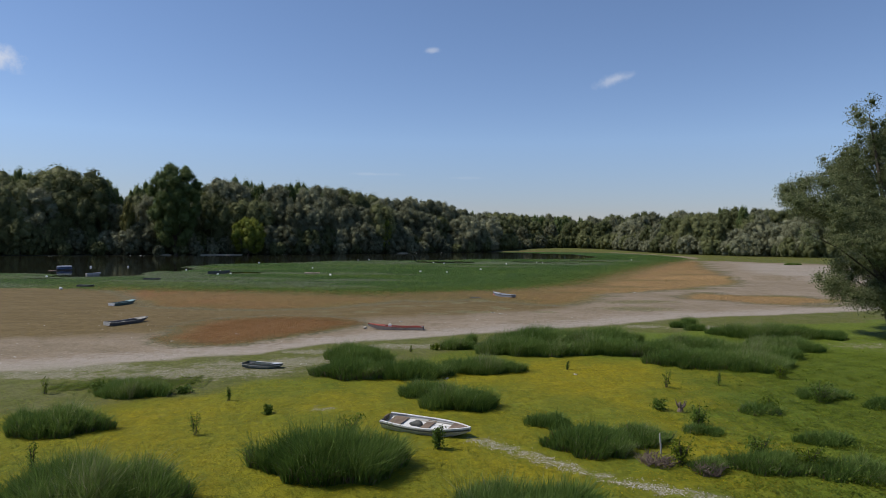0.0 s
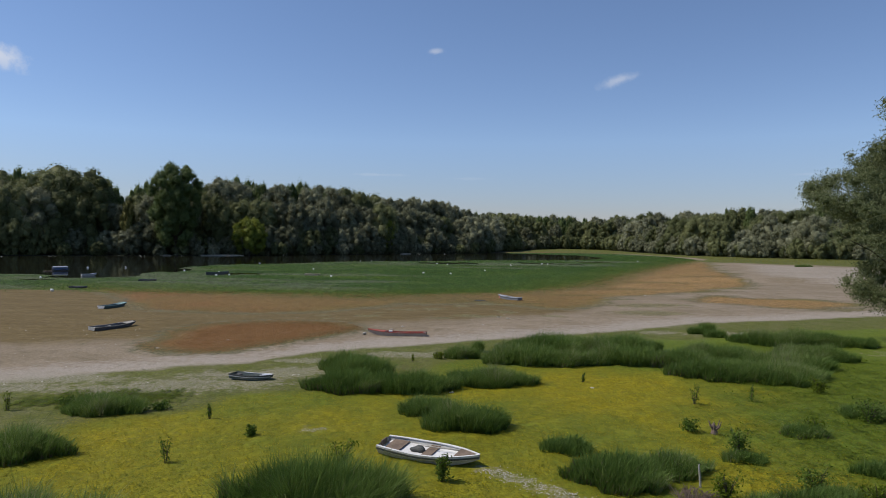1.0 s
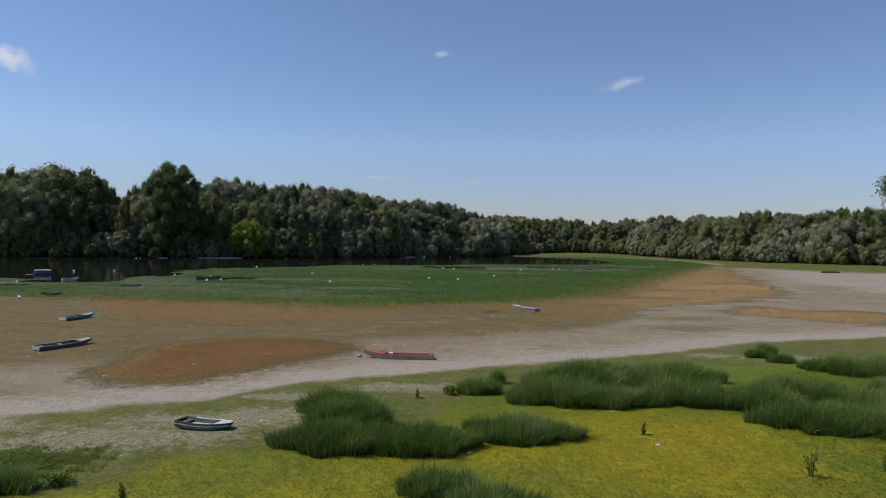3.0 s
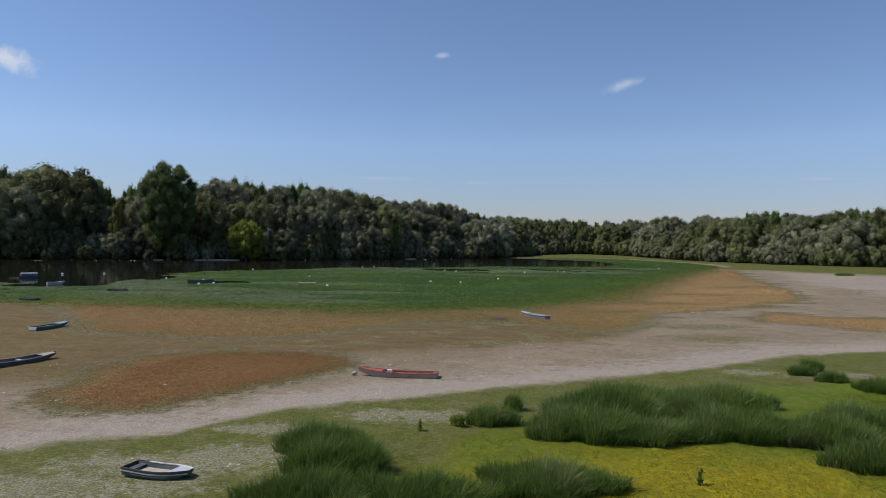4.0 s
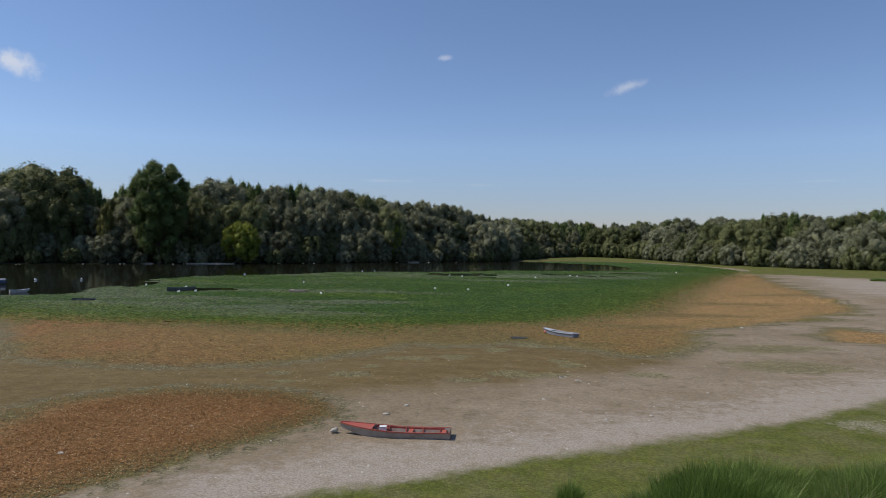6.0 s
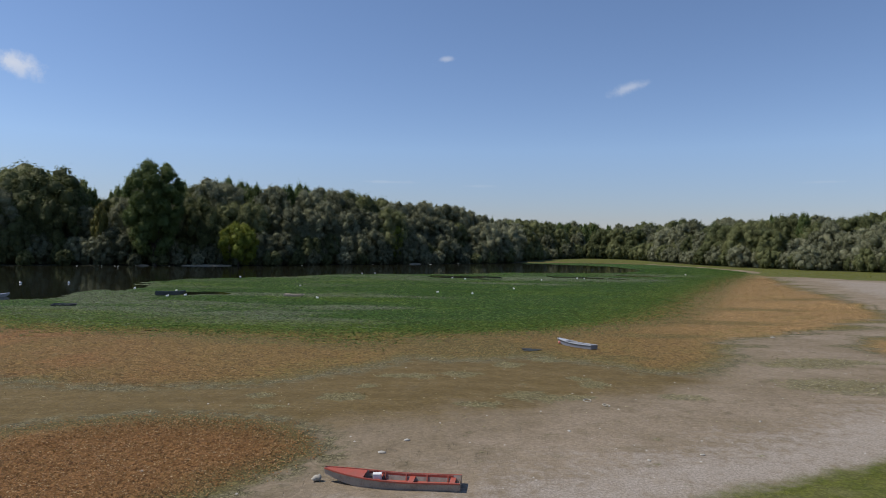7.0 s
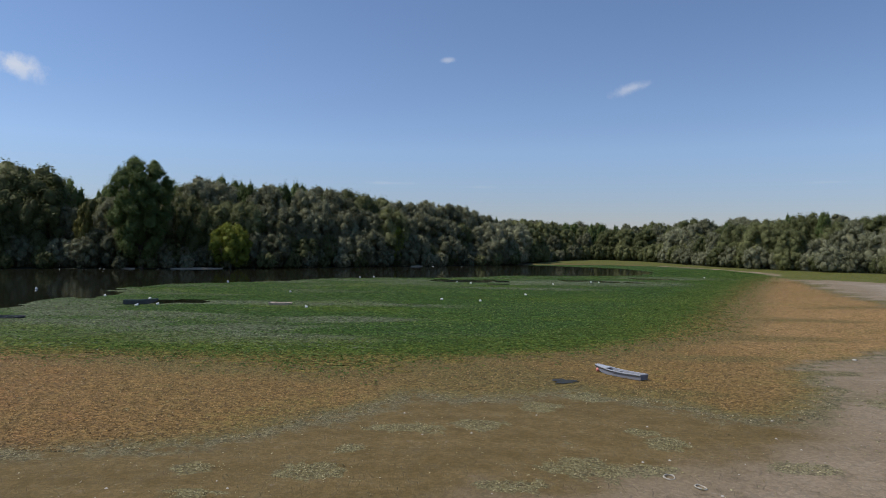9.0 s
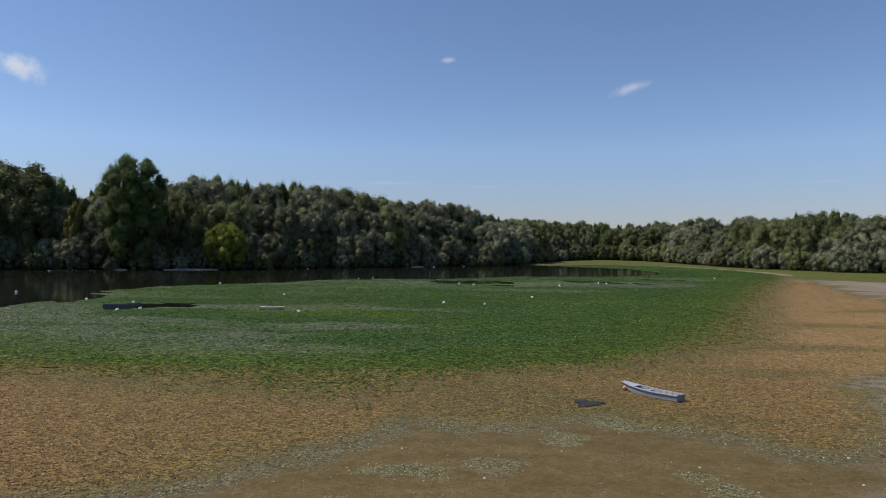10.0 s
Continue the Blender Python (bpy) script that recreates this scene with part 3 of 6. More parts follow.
    f["gap"] = blobs(GAPS, x, y)
    f["woods"] = signed("woods", WOODS, x, y)
    return f


def ground_z(x, y, f=None):
    f = f or fields(x, y)
    z = 0.05 + 0.07 * rise(-f["brown"], 0, 10) + 0.10 * rise(f["near"], -12, 0) + 0.22 * rise(f["near"], 0, 14)
    z = z + 0.035 * wobble(x, y, 9) * rise(-f["lake"], 0, 6) + (0.06 * wobble(x, y, 3.1, 4.0) + 0.05 * wobble(x, y, 1.9, 1.0)) * f["meadow"]
    far = (y > 150) & (f["lake"] < 0) & (f["near"] < -20)
    z = np.where(far, 0.06 + 0.5 * rise(-f["lake"], 0, 22) + 0.7 * rise(-f["lake"], 12, 60), z)
    return np.where(f["lake"] > 0, 0.05 - 0.55 * rise(f["lake"], 0.0, 9.0), z)


def height(x, y):
    return float(ground_z(np.array([float(x)]), np.array([float(y)]))[0])


# ---- mesh helpers ----
def fast_mesh(name, verts, faces, material, smooth_faces=False, **attrs):
    """A mesh from arrays: vertices, faces of one size, and float values per vertex."""
    me = bpy.data.meshes.new(name)
    verts, faces = np.asarray(verts, np.float32), np.asarray(faces, np.int32)
    k = faces.shape[1]
    me.vertices.add(len(verts))
    me.vertices.foreach_set("co", verts.ravel())
    me.loops.add(faces.size)
    me.loops.foreach_set("vertex_index", faces.ravel())
    me.polygons.add(len(faces))
    me.polygons.foreach_set("loop_start", np.arange(0, faces.size, k, dtype=np.int32))
    if smooth_faces is not False:
        me.polygons.foreach_set("use_smooth", np.ones(len(faces), bool) if smooth_faces is True else smooth_faces)
    for key, v in attrs.items():
        me.attributes.new(key, "FLOAT", "POINT").data.foreach_set("value", np.asarray(v, np.float32))
    me.materials.append(material)
    me.update(calc_edges=True)
    return me


def unit(v):
    return v / np.maximum(np.linalg.norm(v, axis=-1, keepdims=True), 1e-9)


def leaf_arrays(rng, centre, normal, length, width, along=None):
    """A four-cornered leaf at each centre."""
    n = unit(normal)
    a = rng.normal(size=n.shape) if along is None else along
    u = unit(a - (a * n).sum(1, keepdims=True) * n)
    v = np.cross(n, u)
    L, W = np.asarray(length)[:, None] / 2, np.asarray(width)[:, None] / 2
    p = np.stack([centre - u * L, centre + v * W - u * L * 0.1, centre + u * L, centre - v * W - u * L * 0.1], 1)
    return p.reshape(-1, 3), np.arange(len(centre) * 4).reshape(-1, 4)


def blade_arrays(rng, root, tall, width, lean, bend):
    """A bent blade that narrows to its tip, at each root."""
    n = len(root)
    side = unit(np.c_[rng.normal(size=(n, 2)), np.zeros(n)])
    h, w = tall[:, None], width[:, None] / 2
    up = np.array([0, 0, 1.0])
    rows = []
    for t, k in ((0, 1.0), (0.55, 0.8), (1.0, 0.08)):
        c = root + up * h * (t - bend[:, None] * 0.35 * t ** 3) + lean * h * (t * 0.35 + bend[:, None] * t ** 2.5)
        rows += [c - side * w * k, c + side * w * k]
    p = np.stack(rows, 1).reshape(-1, 3)
    base = (np.arange(n) * 6)[:, None, None]
    q = np.array([[0, 1, 3, 2], [2, 3, 5, 4]])[None]
    return p, (base + q).reshape(-1, 4)


def tube_arrays(points, radii, sides=7):
    """A tapered tube along a line, with a closed tip."""
    p = np.array(points, float)
    out, faces = [], []
    for k in range(len(p)):
        d = unit((p[min(k + 1, len(p) - 1)] - p[max(k - 1, 0)])[None])[0]
        u = unit(np.cross(d, (0.31, 0.95, 0.05))[None])[0]
        v = np.cross(d, u)
        for j in range(sides):
            a = 2 * math.pi * j / sides
            out.append(p[k] + radii[k] * (math.cos(a) * u + math.sin(a) * v))
    for k in range(len(p) - 1):
        for j in range(sides):
            a, b = k * sides + j, k * sides + (j + 1) % sides
            faces.append((a, b, b + sides, a + sides))
    return np.array(out), np.array(faces)


def join_arrays(parts):
    vs, fs, n = [], [], 0
    for v, f in parts:
        vs.append(v)
        fs.append(f + n)
        n += len(v)
    return np.vstack(vs), np.vstack(fs)


def thing(name, label, category, at=None, group="", kind="", data=None):
    ob = tagged(new(name, data), label, category, group, kind)
    if at is not None:
        ob.matrix_world = at
    return ob


def part(name, bm, material, parent, label="", round_off=False):
    """Links a bmesh as one mesh object under a thing or under a part."""
    me = bpy.data.meshes.new(name)
    bm.normal_update()
    bm.to_mesh(me)
    bm.free()
    me.materials.append(material)
    if round_off:
        for f in me.polygons:
            f.use_smooth = True
    ob = new(name, me)
    ob.parent = parent
    return tagged(ob, label)


def part_mesh(name, me, parent, label=""):
    ob = new(name, me)
    ob.parent = parent
    return tagged(ob, label)


def box_bm(x0, y0, z0, x1, y1, z1, bevel=0.008, bm=None):
    bm = bm or bmesh.new()
    made = bmesh.ops.create_cube(bm, size=1.0, matrix=Matrix.Translation(((x0 + x1) / 2, (y0 + y1) / 2, (z0 + z1) / 2)) @ Matrix.Diagonal((x1 - x0, y1 - y0, z1 - z0, 1)))
    if bevel:
        edges = list({e for v in made["verts"] for e in v.link_edges})
        bmesh.ops.bevel(bm, geom=edges, offset=bevel, segments=1, affect="EDGES")
    return bm


def tube_bm(points, radii, sides=7):
    v, f = tube_arrays(points, radii, sides)
    bm = bmesh.new()
    vs = [bm.verts.new(p) for p in v]
    for q in f:
        bm.faces.new([vs[i] for i in q])
    bm.faces.new(vs[:sides][::-1])
    bm.faces.new(vs[-sides:])
    return bm


# ---- ground, water ----
def steps(lo, hi, fine_lo, fine_hi, fine, grow):
    mid = list(np.arange(fine_lo, fine_hi + fine / 2, fine))
    a, d = mid[-1], fine
    while a < hi:
        d *= grow
        a += d
        mid.append(a)
    a, d, left = mid[0], fine, []
    while a > lo:
        d *= grow
        a -= d
        left.append(a)
    return np.array(left[::-1] + mid)


GX = steps(-4600, 4600, -34, 38, 0.52, 1.06)
GY = steps(-4600, 4600, 16, 108, 0.50, 1.04)
gx, gy = np.meshgrid(GX, GY)
gx, gy = gx.ravel(), gy.ravel()
F = fields(gx, gy)
gz = ground_z(gx, gy, F)
nx, ny = len(GX), len(GY)
idx = np.arange(nx * ny).reshape(ny, nx)
quads = np.stack([idx[:-1, :-1], idx[:-1, 1:], idx[1:, 1:], idx[1:, :-1]], -1).reshape(-1, 4)
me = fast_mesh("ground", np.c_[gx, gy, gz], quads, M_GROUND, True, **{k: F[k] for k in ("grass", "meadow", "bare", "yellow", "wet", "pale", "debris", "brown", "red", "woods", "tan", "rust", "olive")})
thing("ground", "dried lake shore of cracked mud and flowering meadow", "ground", kind="structure", data=me)

wx, wy = np.meshgrid(steps(-600, 420, -120, 120, 6, 1.2), steps(60, 480, 100, 380, 6, 1.2))
wn_x, wn_y = wx.shape[1], wx.shape[0]
wi = np.arange(wn_x * wn_y).reshape(wn_y, wn_x)
wq = np.stack([wi[:-1, :-1], wi[:-1, 1:], wi[1:, 1:], wi[1:, :-1]], -1).reshape(-1, 4)
keep = inside(LAKE, wx.ravel(), wy.ravel())[wq].max(1) > -8
me = fast_mesh("water", np.c_[wx.ravel(), wy.ravel(), np.zeros(wx.size)], wq[keep], M_WATER, True)
thing("water", "still dark lake water mirroring the wooded bank", "water", kind="structure", data=me)


def lily_mat():
    """The closed carpet of floating leaves, torn open where water shows."""
    xs, ys = steps(-300, 130, -80, 70, 0.8, 1.06), steps(96, 395, 100, 150, 0.6, 1.02)
    x, y = np.meshgrid(xs, ys)
    f = fields(x.ravel(), y.ravel())
    w = 2.6 * wobble(x.ravel(), y.ravel(), 23, 0.7) + 1.2 * wobble(x.ravel(), y.ravel(), 6, 2.0)
    cover = np.minimum(f["lake"] + 1.5 + 3.0 * wobble(x.ravel(), y.ravel() * 1.6, 9, 1.3) + 2.0 * wobble(x.ravel(), y.ravel(), 3.3, 0.4), -f["open"] + w) - 60 * np.clip(f["gap"] - 0.55 + 0.38 * wobble(x.ravel() * 0.35, y.ravel(), 9, 3), 0, 1)
    i = np.arange(x.size).reshape(x.shape)
    q = np.stack([i[:-1, :-1], i[:-1, 1:], i[1:, 1:], i[1:, :-1]], -1).reshape(-1, 4)
    q = q[cover[q].min(1) > 0]
    used, inv = np.unique(q, return_inverse=True)
    x, y = x.ravel()[used], y.ravel()[used]
    z = 0.03 + 0.02 * wobble(x, y, 4) + 0.03 * rise(-f["lake"][used], -2, 1)
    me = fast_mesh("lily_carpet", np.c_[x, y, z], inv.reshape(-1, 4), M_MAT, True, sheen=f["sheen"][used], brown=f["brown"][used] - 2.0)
    thing("lily_carpet", "green carpet of floating water lily leaves on the lake", "water plants", kind="stuff", data=me)


lily_mat()


# ---- trees ----
ico = bmesh.new()
bmesh.ops.create_icosphere(ico, subdivisions=2, radius=1.0)
ICO_V, ICO_F = np.array([tuple(v.co) for v in ico.verts]), np.array([[v.index for v in f.verts] for f in ico.faces])
ico.free()


def tree_meshes(seed, tall, wide, n_leaves, leaf, style, material, lift=0.06):
    """Trunk-and-limbs and crown meshes. style: round, willow, poplar."""
    rng = np.random.default_rng(seed)
    lobes = []
    count = {"round": 38, "willow": 44, "poplar": 30, "broad": 44}[style]
    profile = {"poplar": ([0, 0.12, 0.5, 0.85, 1.0], [0.5, 0.85, 1.0, 0.82, 0.42]), "broad": ([0, 0.3, 0.62, 0.86, 1.0], [0.45, 0.85, 1.0, 0.85, 0.40])}.get(
        style, ([0, 0.2, 0.5, 0.78, 1.0], [0.52, 0.88, 1.0, 0.84, 0.42]))
    for k in range(count):
        t = (k + 0.5) / count
        if style == "poplar":
            r = wide * 0.5 * rng.uniform(0.26, 0.42)
            rad = np.array([r, r, r * rng.uniform(2.0, 3.2)])
        else:
            r = wide * 0.5 * (rng.uniform(0.20, 0.36) if style == "round" else rng.uniform(0.17, 0.31))
            rad = np.array([r, r, r * (rng.uniform(0.85, 1.15) if style == "broad" else rng.uniform(1.0, 1.6))])
        zc = tall * (lift + 0.08) + (tall * (0.92 - lift) - rad[2]) * t
        off = max(0.0, wide * 0.5 * float(np.interp(t, *profile)) - 0.75 * r) * rng.uniform(0.8, 1.12)
        a = 2.4 * k + rng.uniform(-0.4, 0.4)
        lobes.append((np.array([off * math.cos(a), off * math.sin(a), zc]), rad))
    lobes.append((np.array([0, 0, tall * (0.46 + 0.4 * lift)]), np.array([wide * 0.34, wide * 0.34, tall * 0.40])))
    centres, radii = np.array([c for c, _ in lobes]), np.array([r for _, r in lobes])

    def buried(p, own, share):
        """Points that lie inside another lobe."""
        q = (((p[:, None, :] - centres[None]) / (radii[None] * share)) ** 2).sum(2)
        q[np.arange(len(p)), own] = 9.0
        return q.min(1) < 1.0

    # each lobe is a knobbly mass, toned dark as painted shade, under loose leaves
    cv, cf, ct, base = [], [], [], 0
    for k, (c, r) in enumerate(lobes):
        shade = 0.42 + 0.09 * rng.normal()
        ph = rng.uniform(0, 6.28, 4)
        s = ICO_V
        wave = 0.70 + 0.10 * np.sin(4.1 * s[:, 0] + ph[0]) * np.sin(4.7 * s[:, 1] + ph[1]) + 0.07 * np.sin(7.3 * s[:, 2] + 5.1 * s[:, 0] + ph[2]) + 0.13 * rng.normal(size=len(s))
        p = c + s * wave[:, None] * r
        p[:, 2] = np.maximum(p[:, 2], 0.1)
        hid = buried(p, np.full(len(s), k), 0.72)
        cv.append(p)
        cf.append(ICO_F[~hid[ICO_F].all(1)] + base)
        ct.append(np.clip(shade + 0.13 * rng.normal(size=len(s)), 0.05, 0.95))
        base += len(s)
    weight = radii[:-1, 0] * radii[:-1, 2]
    n = int(n_leaves * 4.2)
    which = rng.choice(count, n, p=weight / weight.sum())
    sprays = unit(rng.normal(size=(count, 48, 3)) + np.array([0, 0, 0.2])) * rng.uniform(0.72, 1.04, (count, 48, 1))
    spread = rng.normal(size=(n, 3)) * 0.135
    d = sprays[which, rng.integers(0, 48, n)] + spread
    p = centres[which] + d * radii[which]
    d = unit(unit(d) * 0.6 + unit(spread))
    keep = ~buried(p, which, 0.80) & (p[:, 2] > 0.25)
    p, d, which = p[keep], d[keep], which[keep]
    n = len(p)
    normal = d * 0.9 + rng.normal(size=d.shape) * 0.30 + np.array([0, 0, 0.35])
    size = leaf * 0.9 * rng.uniform(0.55, 1.4, n)
    droop = None
    if style == "willow":
        droop = rng.normal(size=d.shape) * 0.6 + np.array([0, 0, -0.8])
    v, f = leaf_arrays(rng, p, normal, size * 1.45, size * 0.95, droop)
    tone = np.repeat(np.clip(0.50 + 0.18 * rng.normal(size=n) + 0.15 * np.sin(which * 1.7), 0, 1), 4)
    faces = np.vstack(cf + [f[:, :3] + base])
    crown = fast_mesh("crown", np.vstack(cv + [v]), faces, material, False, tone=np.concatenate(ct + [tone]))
    bits = [tube_arrays([(0, 0, -0.3), (0.05 * wide * rng.uniform(-1, 1), 0.03 * wide, tall * 0.3), (0.04 * wide, 0, tall * 0.62), (0, 0, tall * 0.86)],
                        [tall * 0.02, tall * 0.014, tall * 0.008, tall * 0.002], 8)]
    for c, r in lobes[:-1:3]:
        z0 = max(0.08 * tall, c[2] - 0.28 * tall)
        bits.append(tube_arrays([(0, 0, z0), (c[0] * 0.45, c[1] * 0.45, z0 + 0.6 * (c[2] - z0)), tuple(c)], [tall * 0.008, tall * 0.005, tall * 0.0015], 5))
    tv, tf = join_arrays(bits)
    return fast_mesh("trunk", tv, tf, M_BARK, True), crown


def plant_tree(meshes, label, x, y, spin=0.0, sx=1.0, sz=1.0, group="trees on the far bank", name="tree"):
    ob = thing(name, label, "tree", group=group)
    ob.matrix_world = pose(x, y, height(x, y) - 0.05, 0, 0, spin) @ Matrix.Diagonal((sx, sx, sz, 1))
    part_mesh("trunk", meshes[0], ob)
    part_mesh("crown", meshes[1], ob)
    return ob


LAB = {"dark": "dark green broadleaf tree on the lake bank", "grey": "grey-green willow with low rounded crown on the bank", "poplar": "slender green poplar rising above the bank woods",
       "yellow": "bright yellow-green tree among darker trees on the bank", "rust": "ochre-tinged tree among darker trees on the bank"}
KINDS = {
    "dark": [tree_meshes(10 + k, 24, 19, 4200, 0.52, "round", M_TREE_DARK, lift=0.0) for k in range(3)],
    "grey": [tree_meshes(20 + k, 16, 16, 3800, 0.42, "willow", M_TREE_GREY, lift=-0.04) for k in range(3)],
    "grey_tall": [tree_meshes(25 + k, 28, 17, 4600, 0.50, "willow", M_TREE_GREY) for k in range(2)],
    "poplar": [tree_meshes(30 + k, 32, 9.5, 4000, 0.50, "poplar", M_TREE_POPLAR) for k in range(3)],
}
KINDS["bush"] = [tree_meshes(50 + k, 8, 9, 1000, 0.42, "willow", M_TREE_GREY, lift=-0.05) for k in range(2)]
KINDS["dark_bush"] = [tree_meshes(55 + k, 8, 9, 1000, 0.42, "round", M_TREE_DARK, lift=-0.05) for k in range(2)]
LAB["bush"], LAB["dark_bush"] = "low grey-green willow bush overhanging the bank", "low dark green bush overhanging the bank"
LAB["grey_tall"] = "tall grey-green willow in the bank woods"
TALL_OF = {"grey_tall": 28, "dark": 24, "grey": 16, "poplar": 32, "bush": 8, "dark_bush": 8}
tree_rng = random.Random(5)


def bank_point(line, s, back):
    """A plan point at arc length s along a bank and back metres behind it (away from the lake)."""
    seg = np.hypot(*np.diff(line, axis=0).T)
    acc = np.r_[0, np.cumsum(seg)]
    k = int(np.clip(np.searchsorted(acc, s) - 1, 0, len(seg) - 1))
    d = (line[k + 1] - line[k]) / seg[k]
    p = line[k] + d * (s - acc[k])
    return p[0] - d[1] * back, p[1] + d[0] * back


def bank_length(line):
    return float(np.hypot(*np.diff(line, axis=0).T).sum())


def row(line, back, spacing, kinds, tall, lo=0.0, hi=1e9, jitter=0.35):
    """A row of trees behind a bank; tall is a function of x and y."""
    s = lo + spacing * tree_rng.random()
    while s < min(bank_length(line), hi):
        x, y = bank_point(line, s, back + spacing * jitter * tree_rng.uniform(-1, 1))
        kind = tree_rng.choice(kinds)
        h = tall(x, y) * tree_rng.uniform(0.86, 1.08)
        k = h / TALL_OF[kind]
        plant_tree(tree_rng.choice(KINDS[kind]), LAB[kind], x, y, tree_rng.uniform(0, 360), k * tree_rng.uniform(0.9, 1.2) if kind != "poplar" else k * tree_rng.uniform(0.9, 1.1), k)
        s += spacing * tree_rng.uniform(0.75, 1.25) * (k ** 0.5)


FAR = {}


def far_row(line, back, spacing, kinds, tall, lo=0.0, hi=1e9):
    """Trees of the deeper wood, gathered by kind."""
    s = lo + spacing * tree_rng.random()
    while s < min(bank_length(line), hi):
        x, y = bank_point(line, s, back + spacing * 0.35 * tree_rng.uniform(-1, 1))
        kind = tree_rng.choice(kinds)
        me = tree_rng.choice(KINDS[kind])[1]
        k = tall(x, y) * tree_rng.uniform(0.88, 1.06) / TALL_OF[kind]
        co, vi, tone = np.empty(len(me.vertices) * 3, np.float32), np.empty(len(me.loops), np.int32), np.empty(len(me.vertices), np.float32)
        me.vertices.foreach_get("co", co)
        me.loops.foreach_get("vertex_index", vi)
        me.attributes["tone"].data.foreach_get("value", tone)
        a = tree_rng.uniform(0, 6.28)
        c, sn = math.cos(a), math.sin(a)
        p = co.reshape(-1, 3) * k
        p = np.c_[x + c * p[:, 0] - sn * p[:, 1], y + sn * p[:, 0] + c * p[:, 1], 1.0 + p[:, 2]]
        tri = vi.reshape(-1, 3)
        tri = tri[(p[tri[:, 0], 2] > 0.30 * p[:, 2].max()) & ((np.arange(len(tri)) < 0.4 * len(tri)) | (np.arange(len(tri)) % 5 < 2))]
        used, inv = np.unique(tri, return_inverse=True)
        FAR.setdefault(kind, []).append((p[used], inv.reshape(-1, 3), tone[used]))
        s += spacing * tree_rng.uniform(0.75, 1.25)


def left_tall(x, y):
    u = x + 0.55 * (y - np.interp(x, BANK_LEFT[:, 0], BANK_LEFT[:, 1]))
    return float(np.interp(u, [-300, -200, -160, -148, -141, -112, -100, -60, -30, 5, 40], [38, 38.5, 38, 37, 32, 32.5, 35, 35.5, 33, 29, 26]))


def right_tall(x, y):
    return float(np.interp(y, [250, 290, 330, 360, 400, 440, 470], [26, 24.5, 24, 24.5, 24, 24, 24]))


row(BANK_LEFT, 3, 12.0, ["dark_bush"], lambda x, y: tree_rng.uniform(4, 7), 200, 300)
row(BANK_LEFT, 2, 9.0, ["bush", "dark_bush", "bush"], lambda x, y: tree_rng.uniform(4, 8), 305)
row(BANK_LEFT, 7, 7.5, ["dark", "dark", "grey"], lambda x, y: tree_rng.uniform(11, 17), 190, 298)
row(BANK_LEFT, 6, 7.5, ["grey", "grey", "dark"], lambda x, y: tree_rng.uniform(9, 16), 300)
row(BANK_LEFT, 14, 9.0, ["dark", "dark", "dark", "grey_tall"], lambda x, y: 0.74 * left_tall(x, y), 190, 298)
row(BANK_LEFT, 14, 8.5, ["grey_tall", "grey_tall", "dark"], lambda x, y: 0.74 * left_tall(x, y), 302)
row(BANK_LEFT, 26, 9.5, ["dark", "dark", "poplar"], lambda x, y: 0.95 * left_tall(x, y), 190, 298)
row(BANK_LEFT, 26, 9.0, ["grey_tall", "grey_tall", "poplar", "dark"], lambda x, y: 0.95 * left_tall(x, y), 302)
row(BANK_RIGHT, 2, 6.5, ["bush", "dark_bush"], lambda x, y: tree_rng.uniform(7, 11), 4, 420)
row(BANK_RIGHT, 9, 10.5, ["grey", "dark", "grey_tall", "dark"], lambda x, y: tree_rng.uniform(0.6, 0.95) * right_tall(x, y), 0, 430)
row(BANK_RIGHT, 22, 10.5, ["grey_tall", "dark", "poplar", "dark"], right_tall, 0, 440)
far_row(BANK_LEFT, 42, 9.0, ["poplar", "dark", "grey_tall", "poplar"], left_tall, 190)
far_row(BANK_LEFT, 58, 5.5, ["poplar"], lambda x, y: 1.07 * left_tall(x, y), 285, 420)
far_row(BANK_LEFT, 75, 12.0, ["dark", "poplar"], left_tall, 150)
far_row(BANK_RIGHT, 40, 11.0, ["dark", "poplar", "grey_tall"], lambda x, y: 1.05 * right_tall(x, y), 0)
far_row(BANK_RIGHT, 60, 13.0, ["dark", "poplar"], lambda x, y: 1.05 * right_tall(x, y), 0)
CORNER_BANK = smooth([(16, 367), (34, 412), (66, 452), (96, 444), (112, 392)], False)
row(CORNER_BANK, 12, 8.0, ["grey", "grey_tall", "dark"], lambda x, y: tree_rng.uniform(15, 21))
CORNER = smooth([(-20, 415), (30, 480), (90, 520), (150, 480), (185, 400)], False)
far_row(CORNER, 0, 9.0, ["dark", "grey_tall", "poplar"], lambda x, y: 25.0)
far_row(CORNER, 20, 12.0, ["dark", "grey_tall"], lambda x, y: 27.0)
for kind, bits in FAR.items():
    v, f = join_arrays([(p, q) for p, q, _ in bits])
    thing("far_woods", "dense " + {"dark": "dark green", "grey_tall": "grey-green", "poplar": "tall poplar"}[kind] + " woods behind the lake bank", "woods", kind="stuff",
          data=fast_mesh("far_woods", v, f, {"dark": M_TREE_DARK, "grey_tall": M_TREE_GREY, "poplar": M_TREE_POPLAR}[kind], False, tone=np.concatenate([t for _, _, t in bits])))
TALL_TREE = tree_meshes(41, 39.5, 22, 12000, 0.50, "broad", M_TREE_POPLAR)
plant_tree(TALL_TREE, "tall broad poplar towering over the bank woods", -119, 275.5, 40)
